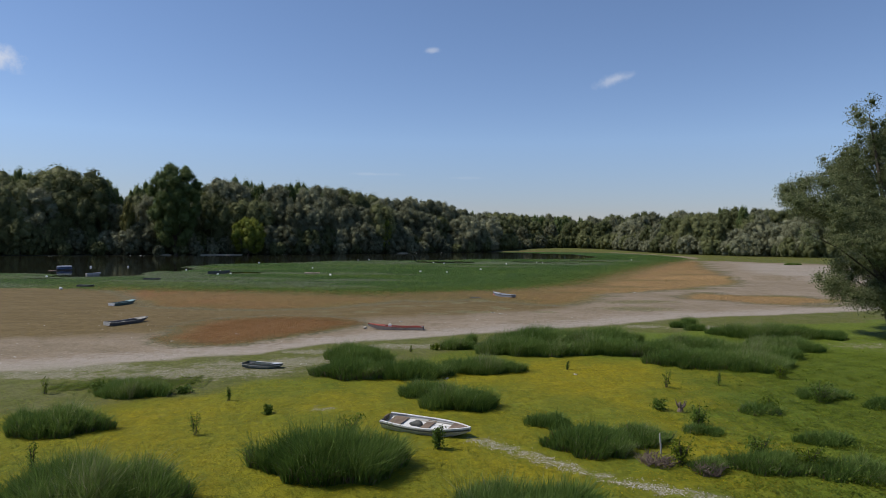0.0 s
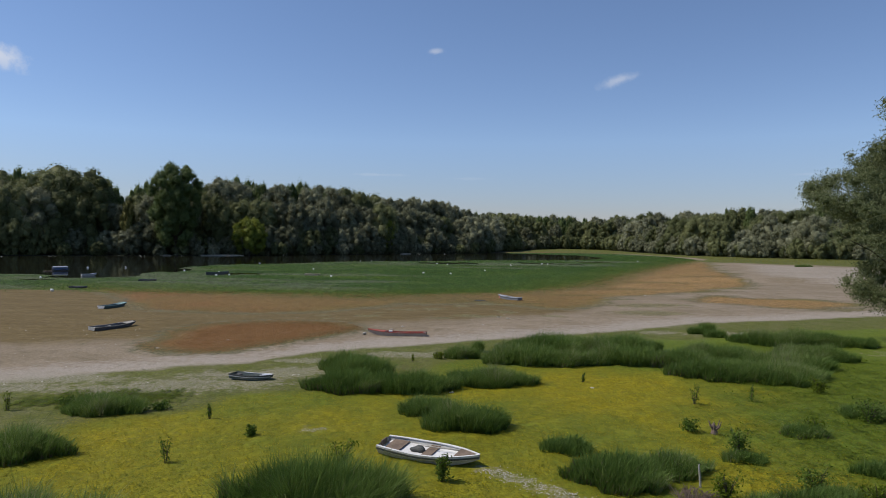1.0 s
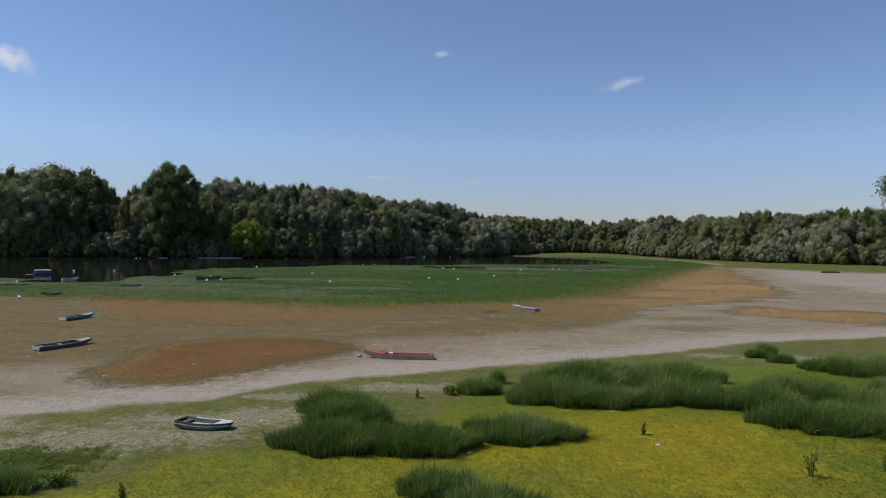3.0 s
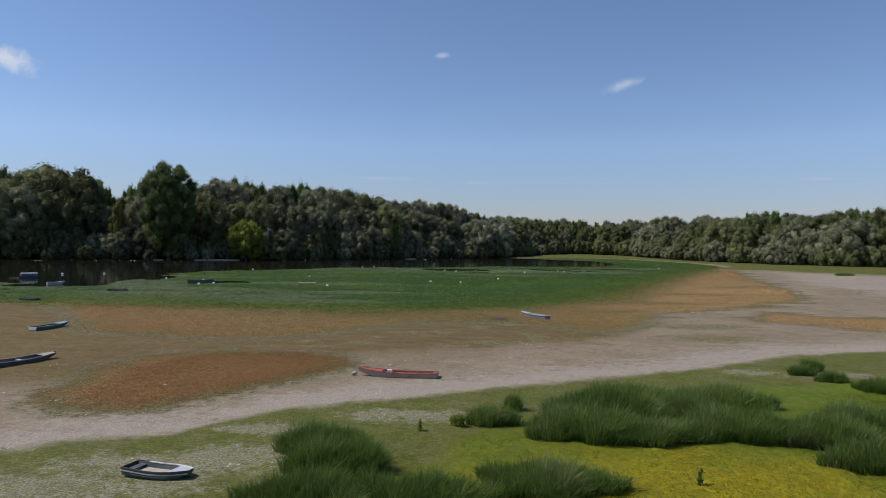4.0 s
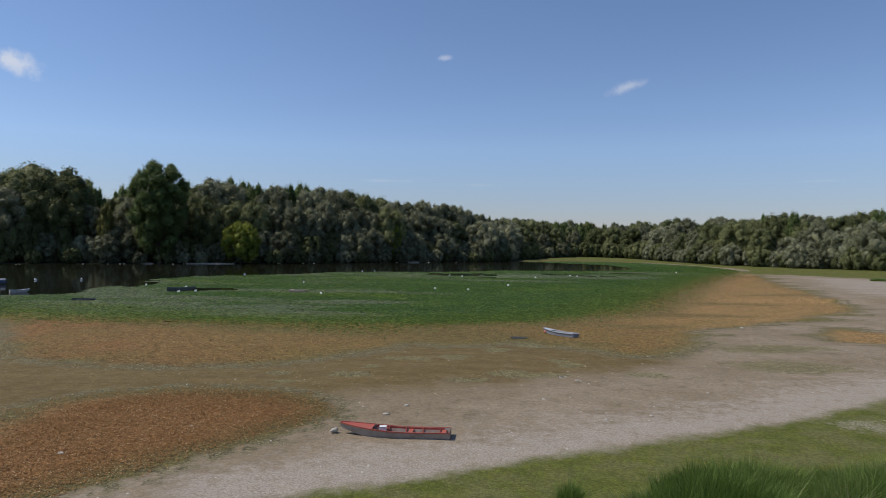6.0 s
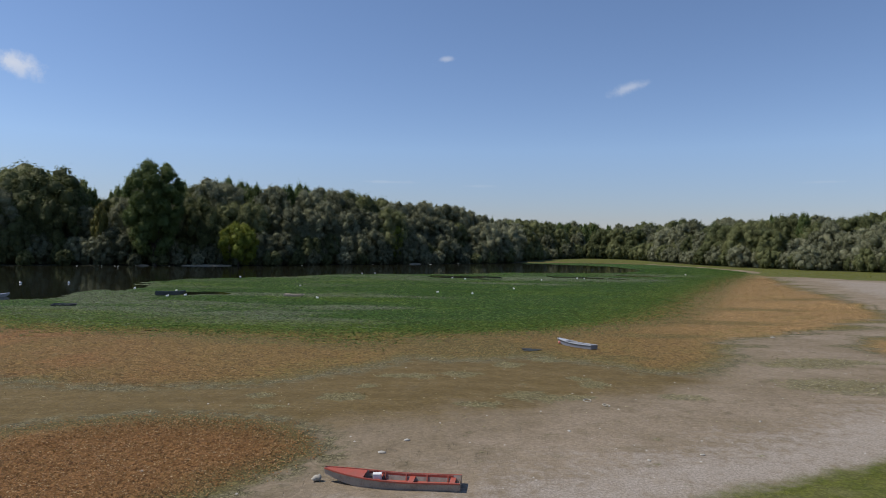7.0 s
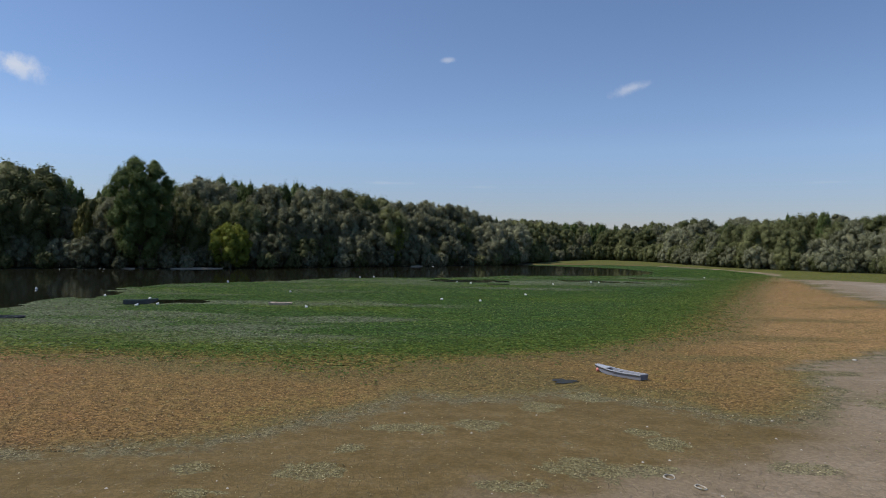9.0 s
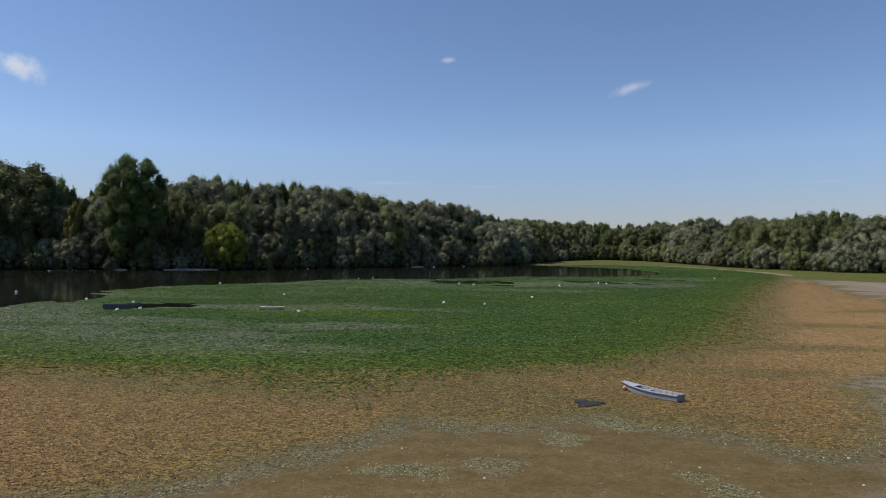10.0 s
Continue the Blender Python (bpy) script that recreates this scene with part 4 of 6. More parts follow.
plant_tree(tree_meshes(42, 19, 15, 4000, 0.5, "willow", M_TREE_YELLOW), LAB["yellow"], -91.5, 286.5, 10, 1.0, 0.9)
plant_tree(tree_meshes(43, 21, 12, 3000, 0.5, "round", M_TREE_YELLOW), LAB["yellow"], -36, 334, 80, 0.8, 0.85)
plant_tree(tree_meshes(44, 21, 11, 3000, 0.5, "round", M_TREE_RUST), LAB["rust"], -139, 274, 10, 0.6, 1.1)


def near_willow():
    """The big willow on the near shore: several leaning stems, hanging outer foliage."""
    ob = thing("willow_tree", "large grey-green willow with leaning stems on the near shore", "tree", pose(43.3, 64, height(43.3, 64) - 0.1))
    rng = np.random.default_rng(77)
    bits, lobes = [], []
    stems = [(-6.5, -1.0, 14, 4.2), (-3.2, 2.0, 16, 4.0), (0.5, -1.5, 21.5, 4.2), (3, 1.5, 18, 4.5), (-4.6, -3.5, 11, 3.6), (2, 5, 18, 4.4), (-2.8, 0.5, 21.5, 4.2)]
    reach = lambda z: float(np.interp(z, [0.5, 3.9, 6.7, 8.4, 10, 12.5, 14.5, 16.0, 17.5, 19.0, 21.0, 23.5, 26.5], [2.8, 5.0, 5.9, 7.2, 9.5, 9.5, 8.6, 7.4, 6.2, 5.4, 4.6, 3.4, 1.2]))
    for x, y, z, r in stems:
        bits.append(tube_arrays([(0.3 * np.sign(x), 0.2 * np.sign(y), -0.2), (x * 0.25, y * 0.25, z * 0.35), (x * 0.6, y * 0.6, z * 0.7), (x, y, z)], [0.42, 0.30, 0.17, 0.04], 8))
    for k in range(640):
        z = 1.6 + 24.4 * ((k * 0.618) % 1.0) if k < 500 else 1.2 + 9.0 * ((k * 0.618) % 1.0)
        r = rng.uniform(0.6, 1.5) * (1.0 if z < 15 else 0.8)
        a = 2.399 * k + rng.uniform(-0.3, 0.3)
        q = max(0.0, reach(z) * (1 + 0.12 * math.sin(3 * a + z) + 0.26 * math.sin(2.3 * z + 5 * a)) - r) * (1.0 if k % 3 else rng.uniform(0.3, 0.8))
        if math.sin(1.3 * z + 4 * a) * math.sin(0.9 * z - 3 * a + 1) > 0.45 and z > 5:
            continue
        c = np.array([q * math.cos(a), q * math.sin(a), z])
        lobes.append((c, np.array([1, 1, 0.9]) * r))
        if k % 2 == 0:
            bits.append(tube_arrays([(0.2 * c[0], 0.2 * c[1], 0.55 * z), (0.65 * c[0], 0.65 * c[1], 0.85 * z), tuple(c)], [0.10, 0.06, 0.015], 5))
    for x, y, z, r in stems:
        for k in range(16):
            t = rng.uniform(0.72, 1.06)
            lobes.append((np.array([x * t, y * t, z * t]) + rng.normal(size=3) * (0.9, 0.9, 0.6), np.array([1, 1, 0.9]) * rng.uniform(0.6, 1.2)))
    n = 290000
    w = np.array([r[0] ** 2 for _, r in lobes])
    which = rng.choice(len(lobes), n, p=w / w.sum())
    C, R = np.array([c for c, _ in lobes])[which], np.array([r for _, r in lobes])[which]
    d = unit(rng.normal(size=(n, 3)))
    knob = 1 + 0.32 * np.sin(4 * d[:, 0] + which) * np.sin(5 * d[:, 1] + 2 * which) + 0.15 * np.sin(9 * d[:, 2] + which)
    p = C + d * R * ((1.05 - 0.75 * rng.random(n) ** 1.2) * knob)[:, None]
    p[:, 2] -= 0.4 * rng.random(n) * (d[:, 2] < 0)
    p[:, 2] = np.maximum(p[:, 2], 0.4 + rng.random(n) * 0.4)
    along = rng.normal(size=d.shape) * 0.7 + np.array([0, 0, -0.8])
    size = rng.uniform(0.13, 0.27, n)
    v, f = leaf_arrays(rng, p, d * 0.6 + rng.normal(size=d.shape) * 0.6, size, size * 0.36, along)
    tone = np.repeat(np.clip(0.45 + 0.18 * rng.normal(size=n) + 0.24 * np.sin(which * 2.1), 0, 1), 4)
    tv, tf = join_arrays(bits)
    part_mesh("trunk", fast_mesh("trunk", tv, tf, M_BARK, True), ob)
    tris = np.stack([f[:, [0, 1, 2]], f[:, [0, 2, 3]]], 1).reshape(-1, 3)
    cv, cf, base = [v], [tris], len(v)
    # lobe cores in one dark tone paint the shade inside the crown
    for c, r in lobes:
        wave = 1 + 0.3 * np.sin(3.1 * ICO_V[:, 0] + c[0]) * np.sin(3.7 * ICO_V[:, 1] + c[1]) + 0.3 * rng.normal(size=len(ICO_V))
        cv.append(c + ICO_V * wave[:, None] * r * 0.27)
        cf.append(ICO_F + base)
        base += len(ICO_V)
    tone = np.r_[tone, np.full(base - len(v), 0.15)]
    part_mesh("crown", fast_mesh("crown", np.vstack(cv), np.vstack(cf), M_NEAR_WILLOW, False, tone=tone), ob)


near_willow()


# ---- reeds ----
def reed_clump(x, y, rx, ry, tall, label, seed, dry=0.0, lean=(0.12, -0.04)):
    """A rounded stand of reeds: blades grow lower and lean outward towards its rim."""
    rng = np.random.default_rng(seed)
    area = math.pi * rx * ry

    def blades(n, r0, r1, low, high, wide, material, nm):
        a, r = rng.uniform(0, 2 * math.pi, n), np.sqrt(rng.uniform(r0 ** 2, r1 ** 2, n))
        edge = 1 + 0.13 * np.sin(3 * a + seed) + 0.09 * np.sin(5 * a + 2 * seed) + 0.05 * np.sin(11 * a)
        px, py = rx * r * np.cos(a) * edge, ry * r * np.sin(a) * edge
        z = ground_z(x + px, y + py) - z0
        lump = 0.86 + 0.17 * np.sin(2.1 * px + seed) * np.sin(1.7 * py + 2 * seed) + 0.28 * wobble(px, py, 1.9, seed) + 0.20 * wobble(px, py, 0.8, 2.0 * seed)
        h = tall * (1 - 0.42 * r ** 3.5) * lump * rng.uniform(low, high, n) * np.where(rng.random(n) < 0.06, 1.22, 1.0)
        out = np.c_[np.cos(a) * r ** 2, np.sin(a) * r ** 2, np.zeros(n)] * 0.38
        ln = out + np.array([lean[0], lean[1], 0]) * rng.uniform(0.4, 1.6, n)[:, None] + np.c_[rng.normal(size=(n, 2)) * 0.32, np.zeros(n)]
        v, f = blade_arrays(rng, np.c_[px, py, z - 0.03], h, wide * rng.uniform(0.7, 1.3, n), ln, rng.uniform(0.15, 0.85, n))
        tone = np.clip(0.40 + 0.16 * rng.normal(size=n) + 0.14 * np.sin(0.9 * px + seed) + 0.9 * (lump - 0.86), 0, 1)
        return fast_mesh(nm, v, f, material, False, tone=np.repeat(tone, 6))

    z0 = height(x, y)
    n = int(min(15000, 300 + 760 * area))
    ob = thing("reed_clump", label, "reeds", group="reed clumps in the meadow")
    ob.location = (x, y, z0)
    part_mesh("upright_growth", blades(n // 2, 0.0, 0.72, 0.74, 1.1, 0.026, M_REED, "upright_growth"), ob)
    part_mesh("rim_growth", blades(n - n // 2, 0.68, 1.0, 0.66, 1.08, 0.026, M_REED, "rim_growth"), ob, "blades leaning out at the rim")
    if dry:
        part_mesh("dry_growth", blades(int(n * dry), 0.3, 1.0, 0.4, 0.8, 0.05, M_REED_DRY, "dry_growth"), ob, "dry straw-coloured reed stems")


R_DARK = "dense dark green reed clump rising from the yellow meadow"
R_SHORE = "lush green reed bed along the muddy shore"
R_SEDGE = "dark green sedge tussock among damp meadow herbs"
R_SMALL = "small tuft of dark green reeds in the meadow"
for k, (x, y, rx, ry, tall, label, dry) in enumerate([
    (-4.3, 25.7, 2.8, 1.65, 2.0, R_DARK, 0.10), (-18.2, 30.3, 2.25, 1.35, 1.25, R_DARK, 0.12), (-17.9, 37.0, 1.95, 1.1, 1.15, R_DARK, 0.0),
    (-1.3, 37.8, 1.4, 1.0, 1.15, R_DARK, 0.0), (0.75, 35.5, 2.0, 1.3, 1.35, R_DARK, 0.0), (5.1, 32.2, 1.05, 0.8, 0.80, R_SMALL, 0.0),
    (6.5, 28.9, 1.8, 1.5, 1.15, R_DARK, 0.10), (8.6, 29.8, 1.6, 1.0, 0.9, R_DARK, 0.12), (-12.0, 22.3, 2.9, 2.0, 1.75, R_DARK, 0.12), (3.0, 21.4, 2.9, 1.5, 1.45, R_DARK, 0.0),
    (-7.2, 48.9, 2.0, 1.1, 1.4, R_SHORE, 0.0), (-5.9, 46.2, 2.0, 1.2, 1.55, R_SHORE, 0.0), (-6.2, 42.6, 2.4, 1.3, 1.35, R_SHORE, 0.2),
    (-2.4, 42.8, 2.6, 1.4, 1.3, R_SHORE, 0.0), (2.3, 44.6, 2.6, 1.3, 1.25, R_SHORE, 0.0), (0.6, 53.6, 1.3, 0.9, 1.25, R_SHORE, 0.0),
    (1.9, 56.5, 0.45, 0.45, 1.3, R_SMALL, 0.0), (5.0, 52.0, 2.6, 2.0, 1.5, R_SHORE, 0.0), (7.0, 55.2, 3.0, 1.9, 1.8, R_SHORE, 0.0), (8.6, 57.8, 2.7, 1.4, 1.6, R_SHORE, 0.0), (14.0, 58.0, 2.3, 1.3, 1.5, R_SHORE, 0.0),
    (8.3, 51.3, 2.2, 1.3, 1.25, R_SHORE, 0.1), (12.9, 56.0, 2.6, 1.6, 1.75, R_SHORE, 0.0), (12.4, 52.3, 2.6, 1.8, 1.5, R_SHORE, 0.0),
    (16.2, 51.4, 2.5, 1.7, 1.3, R_SHORE, 0.35), (18.2, 47.8, 3.2, 1.9, 1.3, R_SHORE, 0.1), (21.6, 47.2, 2.8, 2.2, 1.3, R_SHORE, 0.0), (23.0, 51.0, 3.6, 2.4, 1.35, R_SHORE, 0.0), (27.4, 54.6, 3.0, 1.9, 1.3, R_SHORE, 0.0), (19.6, 53.4, 3.0, 2.0, 1.45, R_SHORE, 0.0),
    (23.8, 68.0, 0.9, 0.7, 1.05, R_SMALL, 0.0), (25.3, 69.6, 0.7, 0.6, 1.2, R_SMALL, 0.0), (16.4, 57.4, 0.6, 0.5, 1.1, R_SMALL, 0.0),
    (26.5, 62.6, 2.0, 1.0, 1.2, R_SHORE, 0.0), (28.5, 61.6, 2.8, 1.6, 1.45, R_SHORE, 0.0), (31.6, 62.2, 2.4, 1.5, 1.4, R_SHORE, 0.0), (34.5, 61.0, 2.0, 1.2, 1.1, R_SHORE, 0.0), (24.6, 65.6, 1.0, 0.6, 0.9, R_SMALL, 0.0),
    (13.4, 26.6, 2.1, 0.9, 0.85, R_SEDGE, 0.15), (16.1, 25.9, 1.8, 0.9, 0.9, R_SEDGE, 0.1), (21.8, 38.4, 1.4, 0.9, 0.85, R_SEDGE, 0.0), (16.6, 34.9, 1.0, 0.7, 0.75, R_SEDGE, 0.1),
    (12.3, 31.3, 0.9, 0.6, 0.6, R_SEDGE, 0.0), (24.5, 36.2, 1.4, 0.9, 0.8, R_SEDGE, 0.0), (17.4, 30.0, 1.3, 0.7, 0.65, R_SEDGE, 0.0), (10.5, 26.2, 0.6, 0.5, 0.7, R_SEDGE, 0.5),
    (108.3, 209.8, 2.4, 1.4, 0.9, "low green sedge mound on the far mud flat", 0.0)]):
    reed_clump(x, y, rx, ry, tall, label, 100 + k, dry)


# ---- boats ----
def boat_shell(length, beam, depth, bow=0.04, bow_rise=0.25, stern=0.85, flare=0.80, full=0.45, thick=0.035, n=16):
    """Station rows of a hull, stern at -x: outer and inner corner points."""
    rows = []
    for k in range(n + 1):
        s = k / n
        if s < full:
            w = stern + (1 - stern) * math.sin(math.pi / 2 * s / full)
        else:
            w = bow + (1 - bow) * (1 - ((s - full) / (1 - full)) ** 2.3)
        top = beam / 2 * w
        rake = max(0.0, (s - 0.62) / 0.38)
        keel = (depth + bow_rise) * 0.62 * rake ** 2.2 + 0.10 * depth * max(0.0, (0.2 - s) / 0.2) ** 2
        sheer = depth * (1 + 0.10 * (1 - min(1, s / 0.4))) + bow_rise * max(0.0, (s - 0.35) / 0.65) ** 1.8
        x = -length / 2 + length * s
        low = max(0.012, top * flare * (1 - 0.35 * rake ** 2))
        ti, li = max(0.006, top - thick), max(0.004, low - thick)
        rows.append((x, top, low, ti, li, keel, sheer, min(keel + 0.05, sheer - 0.02)))
    return rows


def hull_bm(rows):
    bm = bmesh.new()
    ring = []
    for x, top, low, ti, li, keel, sheer, floor in rows:
        ring.append([bm.verts.new(p) for p in ((x, -top, sheer), (x, -low, keel), (x, low, keel), (x, top, sheer), (x, ti, sheer), (x, li, floor), (x, -li, floor), (x, -ti, sheer))])
    for a, b in zip(ring[:-1], ring[1:]):
        for j in range(8):
            bm.faces.new((a[j], b[j], b[(j + 1) % 8], a[(j + 1) % 8]))
    for r, flip in ((ring[0], False), (ring[-1], True)):
        q = [r[0], r[1], r[2], r[3]]
        bm.faces.new(q if flip else q[::-1])
        q = [r[4], r[5], r[6], r[7]]
        bm.faces.new(q if flip else q[::-1])
    bmesh.ops.recalc_face_normals(bm, faces=bm.faces)
    return bm


def rail_bm(rows, side, wide=0.05, high=0.05, drop=0.0):
    """A rail along the edge of the hull."""
    bm, ring = bmesh.new(), []
    for x, top, low, ti, li, keel, sheer, floor in rows:
        y0, y1 = side * (top + 0.012), side * max(0.0, top + 0.012 - wide)
        ring.append([bm.verts.new(p) for p in ((x, y0, sheer - drop - high), (x, y0, sheer - drop + 0.012), (x, y1, sheer - drop + 0.012), (x, y1, sheer - drop - high))])
    for a, b in zip(ring[:-1], ring[1:]):
        for j in range(4):
            bm.faces.new((a[j], b[j], b[(j + 1) % 4], a[(j + 1) % 4]))
    bm.faces.new(ring[0])
    bm.faces.new(ring[-1][::-1])
    bmesh.ops.recalc_face_normals(bm, faces=bm.faces)
    return bm


def at_station(rows, s):
    f = s * (len(rows) - 1)
    k = min(int(f), len(rows) - 2)
    return [a + (b - a) * (f - k) for a, b in zip(rows[k], rows[k + 1])]


def thwart_bm(rows, s, wide, below=0.10, thick=0.035):
    x, top, low, ti, li, keel, sheer, floor = at_station(rows, s)
    z = sheer - below
    y = li + (ti - li) * (z - floor) / max(0.05, sheer - floor) - 0.004
    return box_bm(x - wide / 2, -y, z - thick, x + wide / 2, y, z, 0.006)


def deck_bm(rows, s0, s1, below=0.015, thick=0.02, n=6):
    bm, ring = bmesh.new(), []
    for k in range(n + 1):
        x, top, low, ti, li, keel, sheer, floor = at_station(rows, s0 + (s1 - s0) * k / n)
        y, z = max(0.005, ti - 0.003), sheer - below
        ring.append([bm.verts.new(p) for p in ((x, -y, z), (x, y, z), (x, y, z - thick), (x, -y, z - thick))])
    for a, b in zip(ring[:-1], ring[1:]):
        for j in range(4):
            bm.faces.new((a[j], b[j], b[(j + 1) % 4], a[(j + 1) % 4]))
    bm.faces.new(ring[0])
    bm.faces.new(ring[-1][::-1])
    bmesh.ops.recalc_face_normals(bm, faces=bm.faces)
    return bm


def rib_bm(rows, s, wide=0.05):
    """A frame across the inside of the hull."""
    x, top, low, ti, li, keel, sheer, floor = at_station(rows, s)
    bm = box_bm(x - wide / 2, -li, floor, x + wide / 2, li, floor + 0.045, 0)
    for sd in (-1, 1):
        pts = [(sd * li, floor), (sd * ti, sheer - 0.03), (sd * (ti - 0.05), sheer - 0.03), (sd * (li - 0.05), floor + 0.045)]
        a = [bm.verts.new((x - wide / 2, *p)) for p in pts]
        b = [bm.verts.new((x + wide / 2, *p)) for p in pts]
        bm.faces.new(a)
        bm.faces.new(b[::-1])
        for j in range(4):
            bm.faces.new((a[j], b[j], b[(j + 1) % 4], a[(j + 1) % 4]))
    bmesh.ops.recalc_face_normals(bm, faces=bm.faces)
    return bm


def boat_at(stern, bow, z=None, pitch=0.0, heel=0.0):
    (x0, y0), (x1, y1) = stern, bow
    x, y = (x0 + x1) / 2, (y0 + y1) / 2
    return pose(x, y, height(x, y) + 0.0 if z is None else z, heel, pitch, math.degrees(math.atan2(y1 - y0, x1 - x0)))


def floor_boards(rows, s0, s1, parent, material, count=4):
    """Loose bottom boards, side by side."""
    a, b = at_station(rows, s0), at_station(rows, s1)
    w = min(a[4], b[4]) * 1.9 / count
    for k in range(count):
        y = (k - (count - 1) / 2) * w
        part("floor_board", box_bm(a[0], y - w * 0.46, max(a[7], b[7]) + 0.004, b[0], y + w * 0.46, max(a[7], b[7]) + 0.026, 0.004), material, parent)


def make_boat(name, label, where, length, beam, depth, m_hull, m_rail, thwarts=(), m_thwart=None, deck=None, m_deck=None, ribs=0, m_rib=None,
              strake=None, boards_mat=None, stern_deck=None, transom=None, **shape):
    ob = thing(name, label, "boat", where, group="boats left on the dried lake shore")
    rows = boat_shell(length, beam, depth, **shape)
    part("hull", hull_bm(rows), m_hull, ob)
    for sd in (-1, 1):
        part("gunwale", rail_bm(rows, sd), m_rail, ob)
        if strake:
            part("rubbing_strake", rail_bm(rows, sd, 0.03, 0.035, 0.10), strake, ob)
    if transom:
        x, top, low, ti, li, keel, sheer, floor = rows[0]
        bm = bmesh.new()
        a = [bm.verts.new((x - 0.004, *p)) for p in ((-top, sheer), (-low, keel), (low, keel), (top, sheer))]
        b = [bm.verts.new((x - 0.03, *p)) for p in ((-top, sheer), (-low, keel), (low, keel), (top, sheer))]
        bm.faces.new(a)
        bm.faces.new(b[::-1])
        for j in range(4):
            bm.faces.new((a[j], b[j], b[(j + 1) % 4], a[(j + 1) % 4]))
        bmesh.ops.recalc_face_normals(bm, faces=bm.faces)
        part("transom", bm, transom, ob, "pale stern board")
    for s, w in thwarts:
        part("bench", thwart_bm(rows, s, w), m_thwart or m_rail, ob)
    if deck:
        part("foredeck", deck_bm(rows, deck, 0.985), m_deck or m_rail, ob)
    if stern_deck:
        part("stern_deck", deck_bm(rows, 0.01, stern_deck), m_deck or m_rail, ob)
    for k in range(ribs):
        part("rib", rib_bm(rows, 0.10 + 0.62 * k / max(1, ribs - 1)), m_rib or m_hull, ob)
    if boards_mat:
        floor_boards(rows, 0.08, 0.62, ob, boards_mat)
    return ob, rows


# white skiff in the meadow
WHITE_AT = boat_at((-2.8, 31.75), (1.25, 29.95), None, 0.5, 5.0)
skiff, skiff_rows = make_boat("skiff", "white plastic skiff with wooden benches lying in the meadow", WHITE_AT, 4.45, 1.5, 0.36, M_GREYHULL, M_WHITE,
                              [(0.14, 0.72), (0.50, 0.42)], M_WOOD_BROWN, deck=0.88, m_deck=M_WHITE, strake=M_TRIM, bow=0.05, bow_rise=0.14, stern=0.80, full=0.42, flare=0.78)
part("liner", deck_bm(skiff_rows, 0.03, 0.90, 0.16, 0.02, 14), M_WHITE, skiff, "white inner floor")
for sd in (-1, 1):
    part("side_deck", rail_bm(skiff_rows, sd, 0.10, 0.02, -0.006), M_WHITE, skiff)
part("hatch", deck_bm(skiff_rows, 0.78, 0.955, -0.004, 0.014, 5), M_WOOD_BROWN, skiff, "brown board on the foredeck")
part("motor_board", box_bm(-2.21, -0.22, 0.25, -2.14, 0.22, 0.48, 0.01), M_WOOD_BROWN, skiff)
sk = thing("oar", "weathered wooden oar lying inside the white skiff", "oar", WHITE_AT @ pose(0.55, 0.22, 0.40, 0, 0, 5))
part("shaft", tube_bm([(-1.1, 0, 0), (0.75, 0, 0.0)], [0.022, 0.022], 7), M_WOOD, sk, round_off=True)
part("blade", box_bm(0.75, -0.075, -0.012, 1.25, 0.075, 0.012, 0.008), M_WOOD, sk)
bag = bmesh.new()
bmesh.ops.create_uvsphere(bag, u_segments=14, v_segments=8, radius=0.2, matrix=Matrix.Diagonal((1.7, 0.9, 0.7, 1)))
for v in bag.verts:
    v.co += v.co.normalized() * 0.05 * math.sin(9 * v.co.x + 7 * v.co.y)
    v.co.z = max(v.co.z, -0.11)
me = bpy.data.meshes.new("sack")
bag.to_mesh(me)
bag.free()
me.materials.append(M_TRIM)
thing("sack", "crumpled black sack on the floor of the skiff", "sack", WHITE_AT @ pose(-0.55, -0.05, 0.29, 0, 0, 10), data=me)

M_LINER = painted("dirty_pale_floor", (0.50, 0.45, 0.38), (0.20, 0.16, 0.12), 0.7, 0.7, 2.0)

# small green dinghy with a pale inside
DINGHY_AT = boat_at((-14.20, 45.45), (-11.38, 44.86), None, 1.0, -3.0)
dinghy, d_rows = make_boat("dinghy", "small dark green dinghy with pale inside on bare shore", DINGHY_AT, 2.75, 1.15, 0.30, M_GREEN_HULL, M_TRIM,
                           [(0.10, 0.30)], M_TAR, deck=0.72, m_deck=M_PALE_BLUE, strake=M_GREYHULL, bow=0.35, bow_rise=0.10, stern=0.9, full=0.5, flare=0.85)
part("liner", deck_bm(d_rows, 0.16, 0.74, 0.20, 0.02, 10), M_LINER, dinghy, "pale dirt-stained inner floor")
part("side_liner", rail_bm(d_rows[3:], 1, 0.07, 0.02, -0.004), M_WHITE, dinghy)

M_PUNT_SIDE = painted("worn_brownish_punt_side", (0.36, 0.31, 0.265), (0.16, 0.10, 0.08), 0.6, 0.7)

# red and grey wooden punt
RED_AT = boat_at((-2.65, 65.1), (-8.2, 65.5), None, 0.6, 1.0)
punt, p_rows = make_boat("wooden_punt", "long red wooden punt with greyed side on pale mud", RED_AT, 5.6, 1.15, 0.34, M_PUNT_SIDE, M_RED_PAINT,
                         [(0.06, 0.22), (0.36, 0.22), (0.60, 0.24)], M_RED_PAINT, deck=0.70, m_deck=M_RED_PAINT, ribs=5, m_rib=M_RED_PAINT, boards_mat=M_RED_PAINT,
                         bow=0.16, bow_rise=0.30, stern=0.92, full=0.5, flare=0.84)
